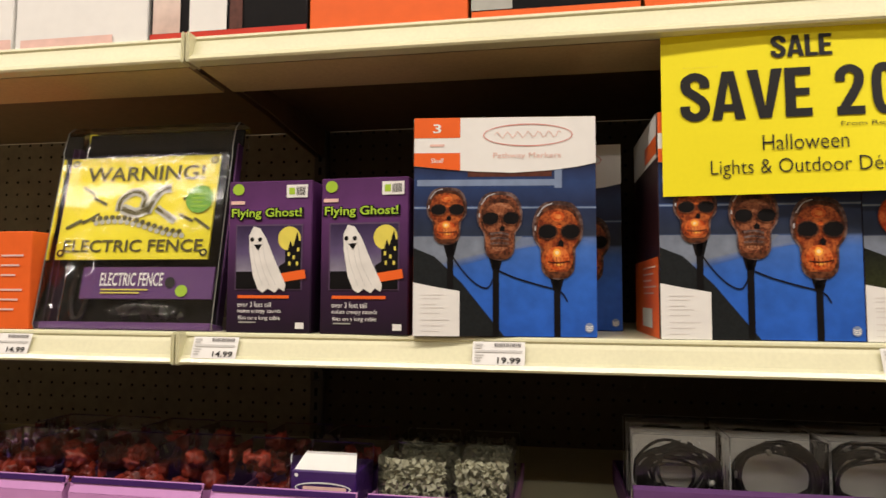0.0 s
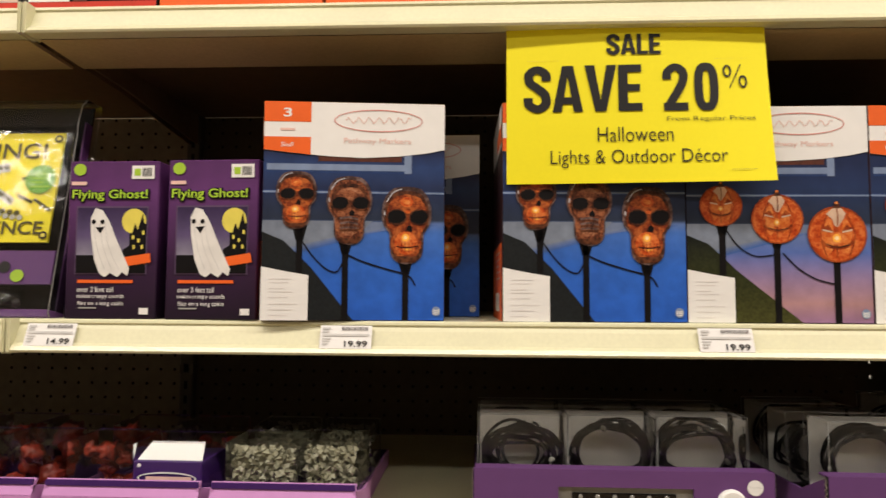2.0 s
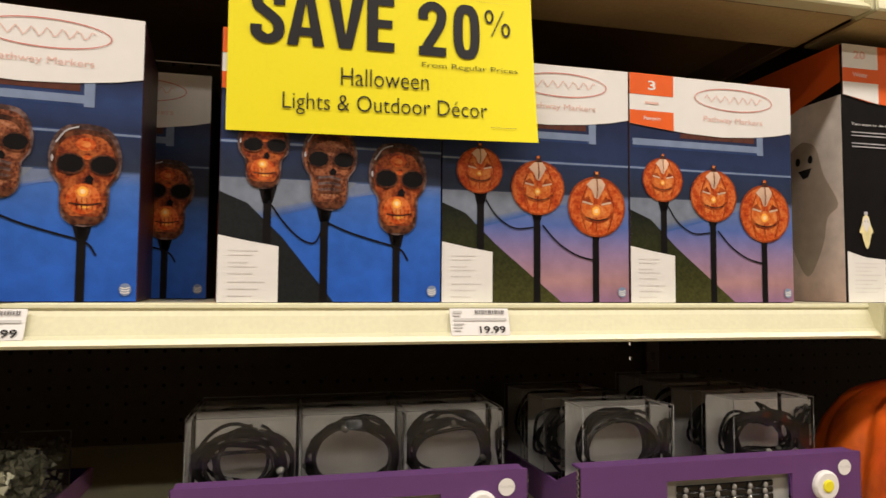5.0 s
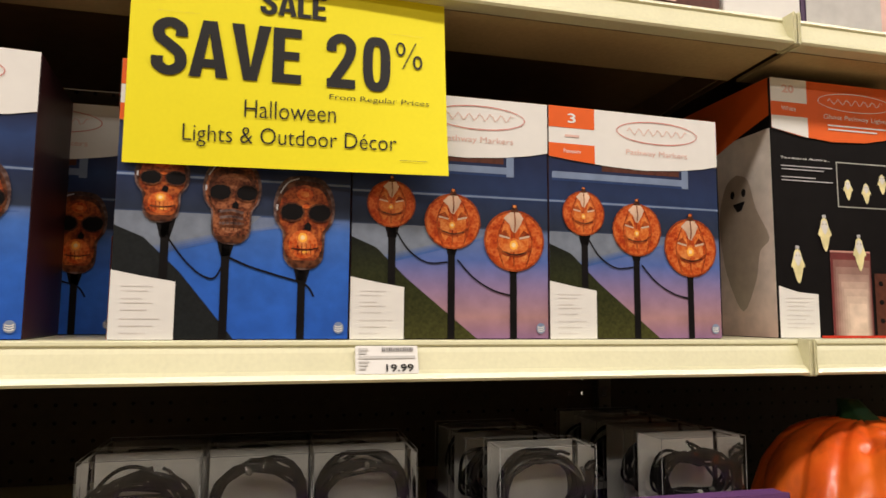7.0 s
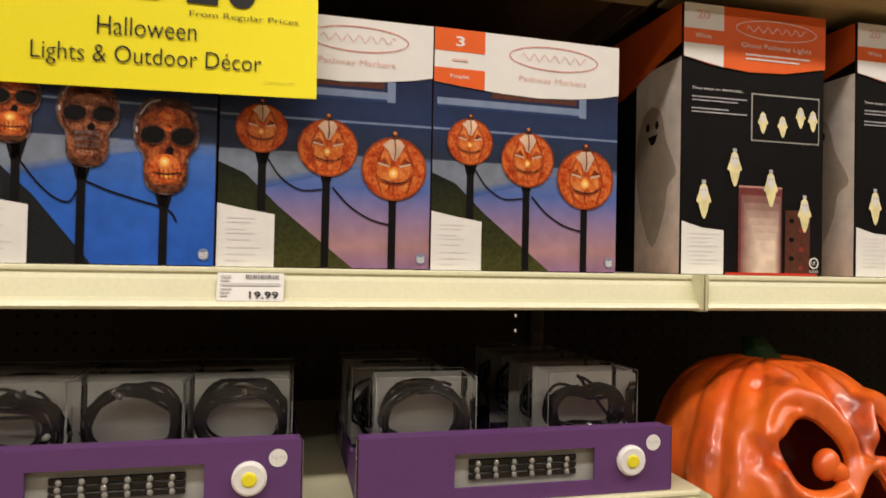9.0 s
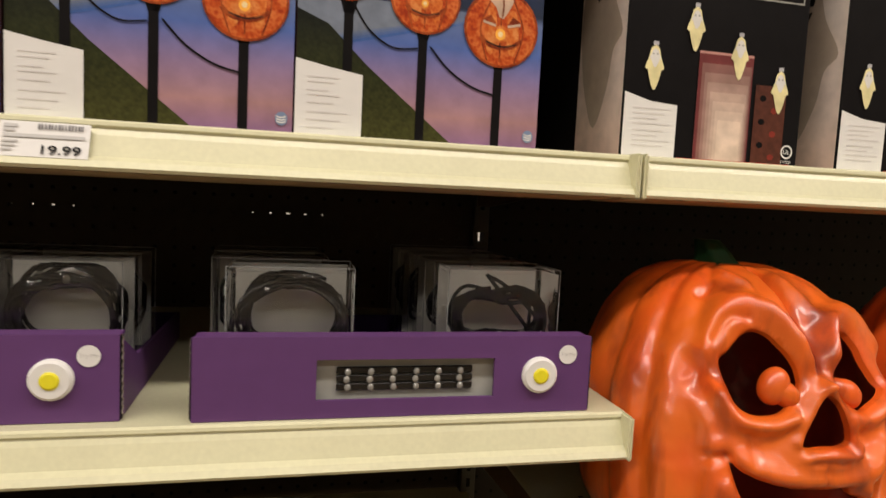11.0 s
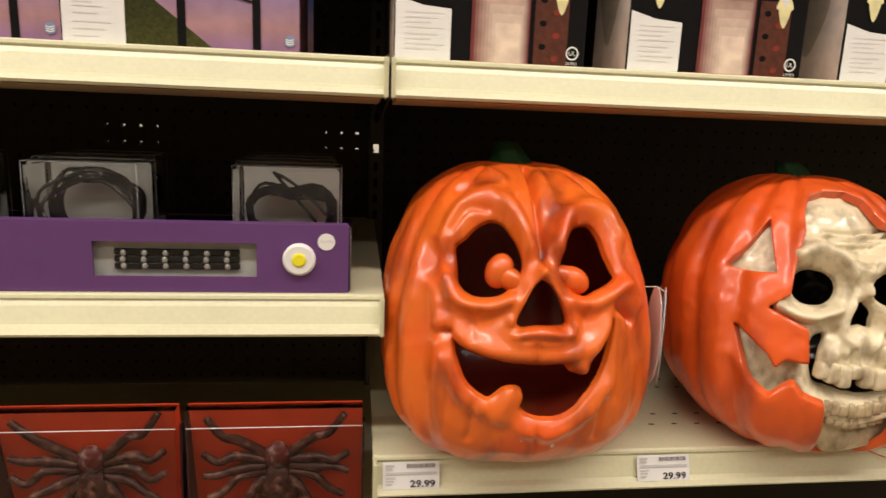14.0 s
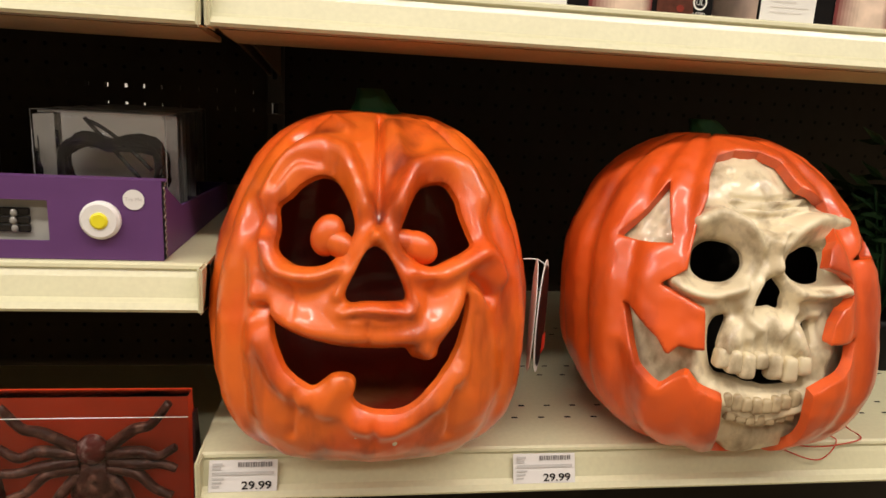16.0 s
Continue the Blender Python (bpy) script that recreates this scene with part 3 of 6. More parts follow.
def lantern_print(p, x, z, r, layer, glow):
    """A crackled glass pumpkin with a pale sheen falling from its stalk."""
    rz = r * p.w / p.h * 0.97
    p.disc(x, z, r, rz, BURNT, layer, 30)
    p.disc(x, z - 0.01 * rz, 0.94 * r, 0.93 * rz, LANTERN, layer + 0.3, 30)
    for k in (-0.62, -0.28, 0.30, 0.64):
        p.poly([(x + (k + 0.17 * math.cos(a)) * r, z + (-0.08 + 0.62 * math.sin(a) * math.sqrt(1 - k * k * 0.8)) * rz) for a in [2 * math.pi * i / 18 for i in range(18)]], EMBER if abs(k) < 0.5 else LANTERN, layer + 0.6)
    for k in (-0.45, -0.02, 0.47):
        p.line(bend([(x + k * r * 0.6, z + rz * 0.80), (x + k * r * 1.25, z), (x + k * r * 0.8, z - rz * 0.84)], 6), r * 0.04, BURNT, layer + 0.9)
    p.poly([(x - 0.36 * r, z + 0.72 * rz), (x - 0.15 * r, z + 0.92 * rz), (x + 0.16 * r, z + 0.93 * rz), (x + 0.30 * r, z + 0.74 * rz), (x + 0.20 * r, z + 0.52 * rz), (x + 0.04 * r, z + 0.26 * rz), (x - 0.08 * r, z + 0.30 * rz), (x - 0.17 * r, z + 0.54 * rz)], SHINE, layer + 1.2)
    p.line([(x, z + 0.93 * rz), (x + 0.03 * r, z + 0.55 * rz), (x, z + 0.30 * rz)], r * 0.05, TANGLASS, layer + 1.4)
    p.poly([(x - 0.13 * r, z + rz * 0.93), (x + 0.15 * r, z + rz * 0.93), (x + 0.10 * r, z + rz * 1.05), (x + 0.07 * r, z + rz * 1.17), (x - 0.07 * r, z + rz * 1.17), (x - 0.09 * r, z + rz * 1.04)], UMBER, layer + 1.4)
    p.disc(x, z + 1.12 * rz, 0.06 * r, 0.05 * rz, EMBER, layer + 1.6, 10)
    for s in (-1, 1):
        p.poly([(x + s * 0.52 * r, z + 0.20 * rz), (x + s * 0.14 * r, z + 0.10 * rz), (x + s * 0.30 * r, z + 0.34 * rz)], BURNT, layer + 1.5)
        p.line([(x + s * 0.50 * r, z + 0.155 * rz), (x + s * 0.16 * r, z + 0.075 * rz)], r * 0.06, SHINE, layer + 1.7)
    p.line(bend([(x - 0.56 * r, z - 0.22 * rz), (x - 0.28 * r, z - 0.44 * rz), (x + 0.22 * r, z - 0.46 * rz), (x + 0.54 * r, z - 0.24 * rz)], 6), r * 0.10, BURNT, layer + 1.5)
    p.line(bend([(x - 0.40 * r, z - 0.35 * rz), (x, z - 0.455 * rz), (x + 0.40 * r, z - 0.37 * rz)], 6), r * 0.045, UMBER, layer + 1.7)
    glow_print(p, x - 0.03 * r, z - 0.14 * rz, 0.17 * r * glow, 0.19 * rz * glow, (EMBER, GLOWP, PALEFLAME), layer + 1.8)


def marker_carton(x, y, z, w, h, kind, turn, label, d=0.17):
    t = thing("light_carton", pose(x, y, z, 0, 0, turn), label, "carton", "pathway light cartons")
    carton_body(t, w, h, d, SIDENAVY)
    p = Print(w, h)
    p.rect(0.003, 0.997, 0.004, 0.78, NAVY if kind == "skull" else DUSK, 0)
    p.rect(0.02, 0.80, 0.672, 0.682, NIGHTB, 0.5)
    p.rect(0.02, 0.80, 0.683, 0.712, PALEB, 1)
    p.rect(0.775, 0.815, 0.672, 0.765, PALEB, 1.3)
    p.rect(0.30, 0.76, 0.725, 0.77, BROWNP, 0.6)
    p.rect(0.003, 0.997, 0.575, 0.592, NIGHTB, 0.6)
    p.rect(0.003, 0.997, 0.579, 0.587, PALEB, 1)
    for k in range(5):
        p.poly([(0.003, 0.452 - 0.004 * k), (0.003, 0.30 - 0.01 * k), (0.30 + 0.09 * k, 0.36 + 0.012 * k), (0.55 + 0.10 * k, 0.41 + 0.006 * k), (0.60 + 0.09 * k, 0.452 - 0.004 * k)], PAVING[4 - k], 0.9 - 0.1 * k)
    p.poly([(0.003, 0.40), (0.003, 0.004), (0.62 if kind != "skull" else 0.50, 0.004), (0.27, 0.24), (0.12, 0.36)], DARKLAWN if kind == "skull" else LAWN, 1)
    if kind == "skull":
        for a, b, t0 in ((0.205, 0.20, 0.42), (0.455, 0.004, 0.36), (0.785, 0.004, 0.27)):
            p.rect(a - 0.017, a + 0.017, b, t0, PITCH, 2)
            p.poly([(a - 0.045, t0 + 0.02), (a - 0.02, t0 - 0.06), (a + 0.02, t0 - 0.06), (a + 0.045, t0 + 0.02)], PITCH, 2)
        p.line(bend([(0.21, 0.37), (0.28, 0.29), (0.35, 0.235), (0.41, 0.22), (0.44, 0.26)], 5), 0.0075, PITCH, 3)
        p.line(bend([(0.46, 0.30), (0.56, 0.265), (0.68, 0.235), (0.80, 0.205), (0.84, 0.16)], 5), 0.0085, PITCH, 3)
        skull_print(p, 0.185, 0.545, 0.225, 0.265, AMBER, True, 4)
        skull_print(p, 0.475, 0.50, 0.250, 0.315, SMOKED, False, 4)
        skull_print(p, 0.79, 0.435, 0.275, 0.355, AMBER, True, 4)
    else:
        for a, b, t0 in ((0.195, 0.14, 0.46), (0.49, 0.004, 0.40), (0.81, 0.004, 0.33)):
            p.rect(a - 0.018, a + 0.018, b, t0, PITCH, 2)
            p.poly([(a - 0.045, t0 + 0.02), (a - 0.02, t0 - 0.06), (a + 0.02, t0 - 0.06), (a + 0.045, t0 + 0.02)], PITCH, 2)
        p.line(bend([(0.22, 0.42), (0.28, 0.35), (0.37, 0.305), (0.47, 0.31)], 5), 0.0070, PITCH, 3)
        p.line(bend([(0.52, 0.32), (0.60, 0.25), (0.70, 0.20), (0.80, 0.178)], 5), 0.0080, PITCH, 3)
        lantern_print(p, 0.19, 0.535, 0.118, 4, 0.8)
        lantern_print(p, 0.495, 0.475, 0.142, 4, 0.9)
        lantern_print(p, 0.815, 0.405, 0.16, 4, 1.2)
    p.put("photo_print", t, "dusk photograph of lit stake lights")
    q = Print(w, h)
    q.poly([(0.002, 0.998), (0.002, 0.775), (0.15, 0.762), (0.35, 0.748), (0.55, 0.742), (0.75, 0.752), (0.9, 0.768), (0.998, 0.785), (0.998, 0.998)], WHITE, 3)
    q.rect(0.002, 0.258, 0.905, 0.998, ORANGE, 4)
    q.poly([(0.002, 0.835), (0.002, 0.776), (0.13, 0.764), (0.258, 0.754), (0.258, 0.835)], ORANGE, 4)
    q.text("3", 0.13, 0.948, 0.042, WHITE, 5, 0.045)
    q.text("Skull" if kind == "skull" else "Pumpkin", 0.13, 0.80, 0.022, WHITE, 5)
    q.rect(0.09, 0.17, 0.865, 0.875, PALEINK, 5)
    oval_mark(q, 0.63, 0.915, 0.245, 0.052, REDLINE, PALEINK, 5)
    q.text("Pathway Markers", 0.625, 0.818, 0.032, PALEINK, 5, 0.37)
    q.put("header_print", t, "white header with orange squares and red oval")
    k = Print(w, h)
    k.poly([(0.002, 0.002), (0.257, 0.002), (0.257, 0.205), (0.13, 0.222), (0.002, 0.243)], WHITE, 3)
    k.bars(0.045, 0.17, [0.188, 0.172, 0.145, 0.130, 0.105], 0.0042, SOFTINK, 4)
    k.bars(0.045, 0.20, [0.075, 0.050, 0.025], 0.0042, SOFTINK, 4)
    k.disc(0.955, 0.045, 0.024, 0.022, PALEB, 4, 14)
    for i in range(3):
        k.line(bend([(0.937, 0.052 - 0.008 * i), (0.955, 0.048 - 0.008 * i), (0.972, 0.053 - 0.008 * i)], 3), 0.005, GHOST, 4.5)
    k.put("info_label", t, "white corner panel of fine print")
    if kind == "skull":
        s = Print(d, h)
        s.rect(0.005, 0.995, 0.002, 0.36, ORANGE, 0)
        s.rect(0.005, 0.995, 0.80, 0.998, WHITE, 0)
        s.rect(0.55, 0.995, 0.82, 0.90, ORANGE, 1)
        s.rect(0.35, 0.75, 0.04, 0.13, WHITE, 1)
        s.bars(0.4, 0.9, [0.32, 0.29, 0.26, 0.23, 0.20], 0.008, PALEINK, 1)
        s.put("side_print", t, m=pose(0, d, 0, 0, 0, -90))
    return t


SK = "carton of three amber skull stake lights, navy photo"
PK = "carton of three amber pumpkin stake lights, dusk photo"
marker_carton(0.2795, -0.012, S2, 0.199, 0.241, "skull", 6.0, SK + ", askew", 0.16)
marker_carton(0.318, 0.150, S2, 0.199, 0.241, "skull", 0.0, SK + ", in back")
marker_carton(0.541, 0.004, S2, 0.1985, 0.241, "skull", 1.5, SK)
marker_carton(0.7405, 0.012, S2, 0.196, 0.237, "pumpkin", 0.5, PK)
marker_carton(0.937, 0.013, S2, 0.201, 0.237, "pumpkin", 2.0, PK)
for i, x in enumerate((0.56, 0.742, 0.94)):
    marker_carton(x, 0.20, S2, 0.198, 0.239, "skull" if i == 0 else "pumpkin", 0, (SK if i == 0 else PK) + ", in back")


def ghost_figure(p, x, z, w, h, mat, layer, lean=0.0, face=True):
    pts = [(-0.34, 0.25), (-0.30, 0.62), (-0.22, 0.86), (-0.05, 1.0), (0.12, 0.97), (0.24, 0.80), (0.34, 0.5), (0.50, 0.12), (0.42, 0.02), (0.3, 0.07), (0.16, 0.0), (0.0, 0.06), (-0.16, 0.0), (-0.28, 0.05)]
    p.poly([(x + (a + lean * (1 - b)) * w, z + b * h) for a, b in pts], mat, layer)
    if face:
        for s in (-0.16, 0.06):
            p.disc(x + (s + lean * 0.2) * w, z + 0.80 * h, 0.055 * w, 0.035 * h, PITCH, layer + 1, 10)
        p.poly([(x + (-0.15 + lean * 0.3) * w, z + 0.72 * h), (x + (0.08 + lean * 0.3) * w, z + 0.73 * h), (x + (-0.03 + lean * 0.3) * w, z + 0.63 * h)], PITCH, layer + 1)


def ghost_carton(x, y, turn, label):
    w, h, d = 0.104, 0.178, 0.10
    t = thing("ghost_carton", pose(x, y, S2, 0, 0, turn), label, "carton", "flying ghost cartons")
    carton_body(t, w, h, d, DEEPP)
    p = Print(w, h)
    p.rect(0.10, 0.90, 0.28, 0.71, PLUM, 0)
    p.rect(0.115, 0.885, 0.287, 0.70, GHOSTSKY, 1)
    p.rect(0.115, 0.885, 0.287, 0.40, PITCH, 2)
    p.disc(0.745, 0.615, 0.135, 0.080, MOON, 2)
    p.poly([(0.885, 0.40), (0.885, 0.60), (0.86, 0.60), (0.84, 0.66), (0.81, 0.60), (0.79, 0.56), (0.76, 0.60), (0.73, 0.54), (0.70, 0.54), (0.70, 0.46), (0.64, 0.44), (0.60, 0.40)], PITCH, 3)
    for a, b in ((0.73, 0.50), (0.79, 0.48), (0.84, 0.53), (0.74, 0.44), (0.83, 0.44)):
        p.rect(a, a + 0.025, b, b + 0.025, MOON, 4)
    ghost_figure(p, 0.34, 0.262, 0.44, 0.435, GHOST, 5, 0.40)
    for a, b in ((0.30, 0.44), (0.37, 0.52), (0.43, 0.60)):
        p.line(bend([(a, 0.60), (a + 0.05, 0.45), (b, 0.31)], 5), 0.006, GREYINK, 5.6)
    p.line([(0.62, 0.355), (0.94, 0.385)], 0.10, ORANGE, 4)
    p.put("photo_print", t, "white sheet ghost before a yellow moon")
    q = Print(w, h)
    for dx, dz in ((-0.012, -0.006), (0.014, -0.008), (0.012, 0.006), (-0.012, 0.006)):
        q.text("Flying Ghost!", 0.468 + dx, 0.778 + dz, 0.076, PITCH, 1 + 10 * abs(dz), 0.86)
    q.text("Flying Ghost!", 0.465, 0.78, 0.074, GREEN, 2, 0.84)
    q.rect(0.03, 0.20, 0.845, 0.868, PALEINK, 1)
    q.disc(0.12, 0.945, 0.07, 0.038, GREEN, 1)
    q.rect(0.70, 0.95, 0.885, 0.97, WHITE, 1)
    q.rect(0.73, 0.80, 0.905, 0.95, GREEN, 2)
    for i in range(6):
        q.rect(0.82 + i * 0.018, 0.83 + i * 0.018, 0.90, 0.955, BLACK, 2)
    q.bars(0.14, 0.75, [0.235], 0.02, ORANGE, 1)
    for i, wd in enumerate(("over 3 feet tall", "makes creepy sounds", "flies on a long cable")):
        q.text(wd, 0.40 if i else 0.34, 0.185 - i * 0.045, 0.034, WHITE, 1, (0.40, 0.52, 0.50)[i])
    q.rect(0.16, 0.36, 0.065, 0.073, GREYW, 1)
    q.rect(0.83, 0.93, 0.03, 0.07, WHITE, 1)
    q.put("lettering_print", t, "lime title and white fine print")
    return t


ghost_carton(0.0515, 0.004, 0.0, "small purple flying ghost carton beside the electric fence pack")
ghost_carton(0.1685, 0.000, -2.0, "small purple flying ghost carton beside a skull light carton")


def dented_sheet(name, parent, x0, x1, z0, z1, dents, label, n=64):
    """A thin clear front with bulges, each given by its middle, its two spreads and its height."""
    vs, fs = [], []
    for k in range(n + 1):
        for i in range(n + 1):
            x, z = x0 + (x1 - x0) * i / n, z0 + (z1 - z0) * k / n
            out = sum(a * math.exp(-((x - cx) / sx) ** 2 - ((z - cz) / sz) ** 2) for cx, cz, sx, sz, a in dents)
            vs.append((x, -0.0012 - out - 0.0007 * noise.noise((x * 30, z * 30, 3.0)), z))
    for k in range(n):
        for i in range(n):
            a = k * (n + 1) + i
            fs.append((a, a + 1, a + n + 2, a + n + 1))
    sheet = new(name, mesh_of(name, vs, fs, [SHEET], smooth=True))
    sheet.parent, sheet.visible_shadow = parent, False
    sheet["label"] = label


def fence_pack(m):
    w, h, d = 0.240, 0.277, 0.040
    t = thing("electric_fence_pack", m, "clear clamshell pack with a yellow electric fence warning sign", "toy pack")
    part("back_card", block(0.006, w - 0.006, d - 0.006, d - 0.003, 0.004, h - 0.004), PITCH, t)
    part("tray_base", block(0.004, w - 0.004, 0.004, d - 0.004, 0.001, 0.010, 0.001), PURPLE, t)
    for x in (0.003, w - 0.006):
        part("side_card", block(x, x + 0.002, 0.020, d - 0.007, 0.01, h - 0.03), DEEPP, t)
    sg = part("warning_sign", block(0.005, w - 0.022, 0.010, 0.013, 0.090, 0.228, 0.0), SIGNY, t, "yellow plastic warning sign")
    p = Print(w, 0.262)
    p.text("WARNING!", 0.485, 0.780, 0.078, SIGNINK, 1, 0.70)
    p.text("ELECTRIC FENCE", 0.470, 0.410, 0.062, SIGNINK, 1, 0.81)
    for pts, r in (([(0.36, 0.585), (0.37, 0.645), (0.44, 0.685), (0.505, 0.66), (0.50, 0.60)], 0.045), ([(0.38, 0.60), (0.46, 0.575), (0.54, 0.60)], 0.060), ([(0.53, 0.575), (0.56, 0.64), (0.60, 0.69), (0.655, 0.70)], 0.050), ([(0.58, 0.60), (0.64, 0.565), (0.70, 0.53)], 0.040)):
        p.line(bend(pts, 5), r, GREYW, 1)
        p.line(bend(pts, 5), r * 0.45, SIGNINK, 1.3)
    for i in range(30):
        t0 = i / 29
        p.disc(0.22 + 0.53 * t0, 0.535 + 0.022 * math.sin(5 * t0) - 0.045 * t0 + 0.010 * (-1) ** i, 0.016, 0.014, GREYW if i % 2 else SIGNINK, 1.5, 7)
    for pts in ([(0.125, 0.715), (0.20, 0.675), (0.195, 0.66), (0.285, 0.62)], [(0.06, 0.50), (0.15, 0.545), (0.155, 0.525), (0.25, 0.575)], [(0.73, 0.64), (0.79, 0.665), (0.80, 0.655), (0.87, 0.70)], [(0.72, 0.565), (0.80, 0.53), (0.81, 0.545), (0.90, 0.49)]):
        p.line([(a, b) for a, b in pts], 0.016, SIGNINK, 1)
    p.disc(0.825, 0.640, 0.078, 0.070, GREEND, 3)
    p.bars(0.78, 0.88, [0.665, 0.645, 0.625, 0.605], 0.006, GREEN, 4)
    for a, b in ((0.055, 0.84), (0.885, 0.84), (0.055, 0.375), (0.885, 0.375)):
        p.disc(a, b, 0.022, 0.019, BLACK, 2, 10)
        p.disc(a, b, 0.012, 0.010, MOON, 2.5, 8)
    p.put("sign_print", sg, m=pose(0, 0.0098, 0))
    part("label_band", block(0.05, w - 0.01, 0.010, 0.013, 0.040, 0.080), PURPLE, t, "purple title band")
    q = Print(w, 0.262)
    q.text("ELECTRIC FENCE", 0.50, 0.245, 0.065, WHITE, 1, 0.36)
    q.bars(0.33, 0.60, [0.195, 0.18], 0.007, MOON, 1)
    q.disc(0.72, 0.23, 0.028, 0.026, BLACK, 1)
    q.disc(0.79, 0.19, 0.034, 0.028, GREEN, 1)
    q.put("band_print", t, m=pose(0, 0.0098, 0))
    rods("post_clip", [[(0.035 + 0.012 * math.cos(a / 3), 0.03, 0.05 + 0.035 * math.sin(a / 3)) for a in range(20)], [(0.10 + a * 0.004, 0.02 + 0.01 * math.sin(a), 0.025 + 0.008 * math.sin(a * 1.3)) for a in range(24)]], 0.005, CABLE, t, "dark plastic cable parts")
    prof = [(0.004, 0.0), (0.0, 0.006), (0.0, h - 0.050), (-0.002, h - 0.046), (0.001, h - 0.016), (0.010, h - 0.005), (d, h), (d, 0.0)]
    part("clamshell", extrude_x(prof, 0.0, w), SHELLP, t, "creased clear plastic cover")
    dents = ((0.50 * w, 0.775 * h, 0.050, 0.014, 0.0068), (0.20 * w, 0.21 * h, 0.022, 0.024, 0.0110), (0.13 * w, 0.07 * h, 0.018, 0.012, 0.0060), (0.14 * w, 0.34 * h, 0.014, 0.010, 0.0050), (0.97 * w, 0.80 * h, 0.006, 0.03, 0.004), (0.62 * w, 0.06 * h, 0.045, 0.009, 0.0036))
    dented_sheet("front_blister", t, 0.003, w - 0.003, 0.006, h - 0.052, dents, "dented clear plastic front")
    for x in (0.0, w):
        rods("pale_edge", [[(x, y, z) for y, z in prof[:6]]], 0.0008, PALEEDGE, t, sides=4)
    return t


fence_pack(pose(-0.2070, 0.003, S2 + 0.001, -10.5, 0, 0))

oc = thing("light_carton", pose(-0.40, 0.0, S2, 0, 0, 0), "plain orange light carton at the end of the row", "carton")
carton_body(oc, 0.19, 0.122, 0.15, ORANGE)
p = Print(0.19, 0.122)
p.bars(0.78, 0.95, [0.75, 0.65, 0.55, 0.4, 0.3, 0.2], 0.02, PALEINK, 1)
p.put("fine_print", oc)
wc = thing("light_carton", pose(-0.27, 0.16, S2), "white carton with black line drawing behind the fence pack", "carton")
carton_body(wc, 0.16, 0.125, 0.12, WHITE)
p = Print(0.16, 0.125)
for k in range(5):
    p.line([(0.5, 0.2 + 0.15 * k), (0.7, 0.35 + 0.1 * k), (0.95, 0.15 + 0.16 * k)], 0.02, BLACK, 1)
p.put("drawing_print", wc)


REDDARK = surface("dark_red_photo", (0.22, 0.03, 0.02), 0.4, vary=0.3)


def lamp_ghost(p, x, z, w, h, layer):
    """A small glowing ghost: round head, short arms, pointed tail."""
    pts = bend([(0.0, 0.5), (0.20, 0.42), (0.29, 0.24), (0.44, 0.06), (0.46, -0.03), (0.35, -0.06), (0.29, -0.20), (0.17, -0.40), (0.03, -0.5), (-0.12, -0.40), (-0.25, -0.20), (-0.33, -0.06), (-0.45, -0.03), (-0.42, 0.06), (-0.29, 0.24), (-0.20, 0.42), (0.0, 0.5)], 3)
    p.poly([(x + q.x * w, z + q.y * h) for q in pts[:-1]], GLOWG, layer)
    p.poly([(x + q.x * w * 0.62, z + (q.y * 0.42 + 0.21) * h) for q in pts[:-1]], GHOST, layer + 0.5)
    for s in (-0.10, 0.10):
        p.disc(x + s * w, z + 0.30 * h, 0.05 * w, 0.025 * h, GREYW, layer + 1, 8)


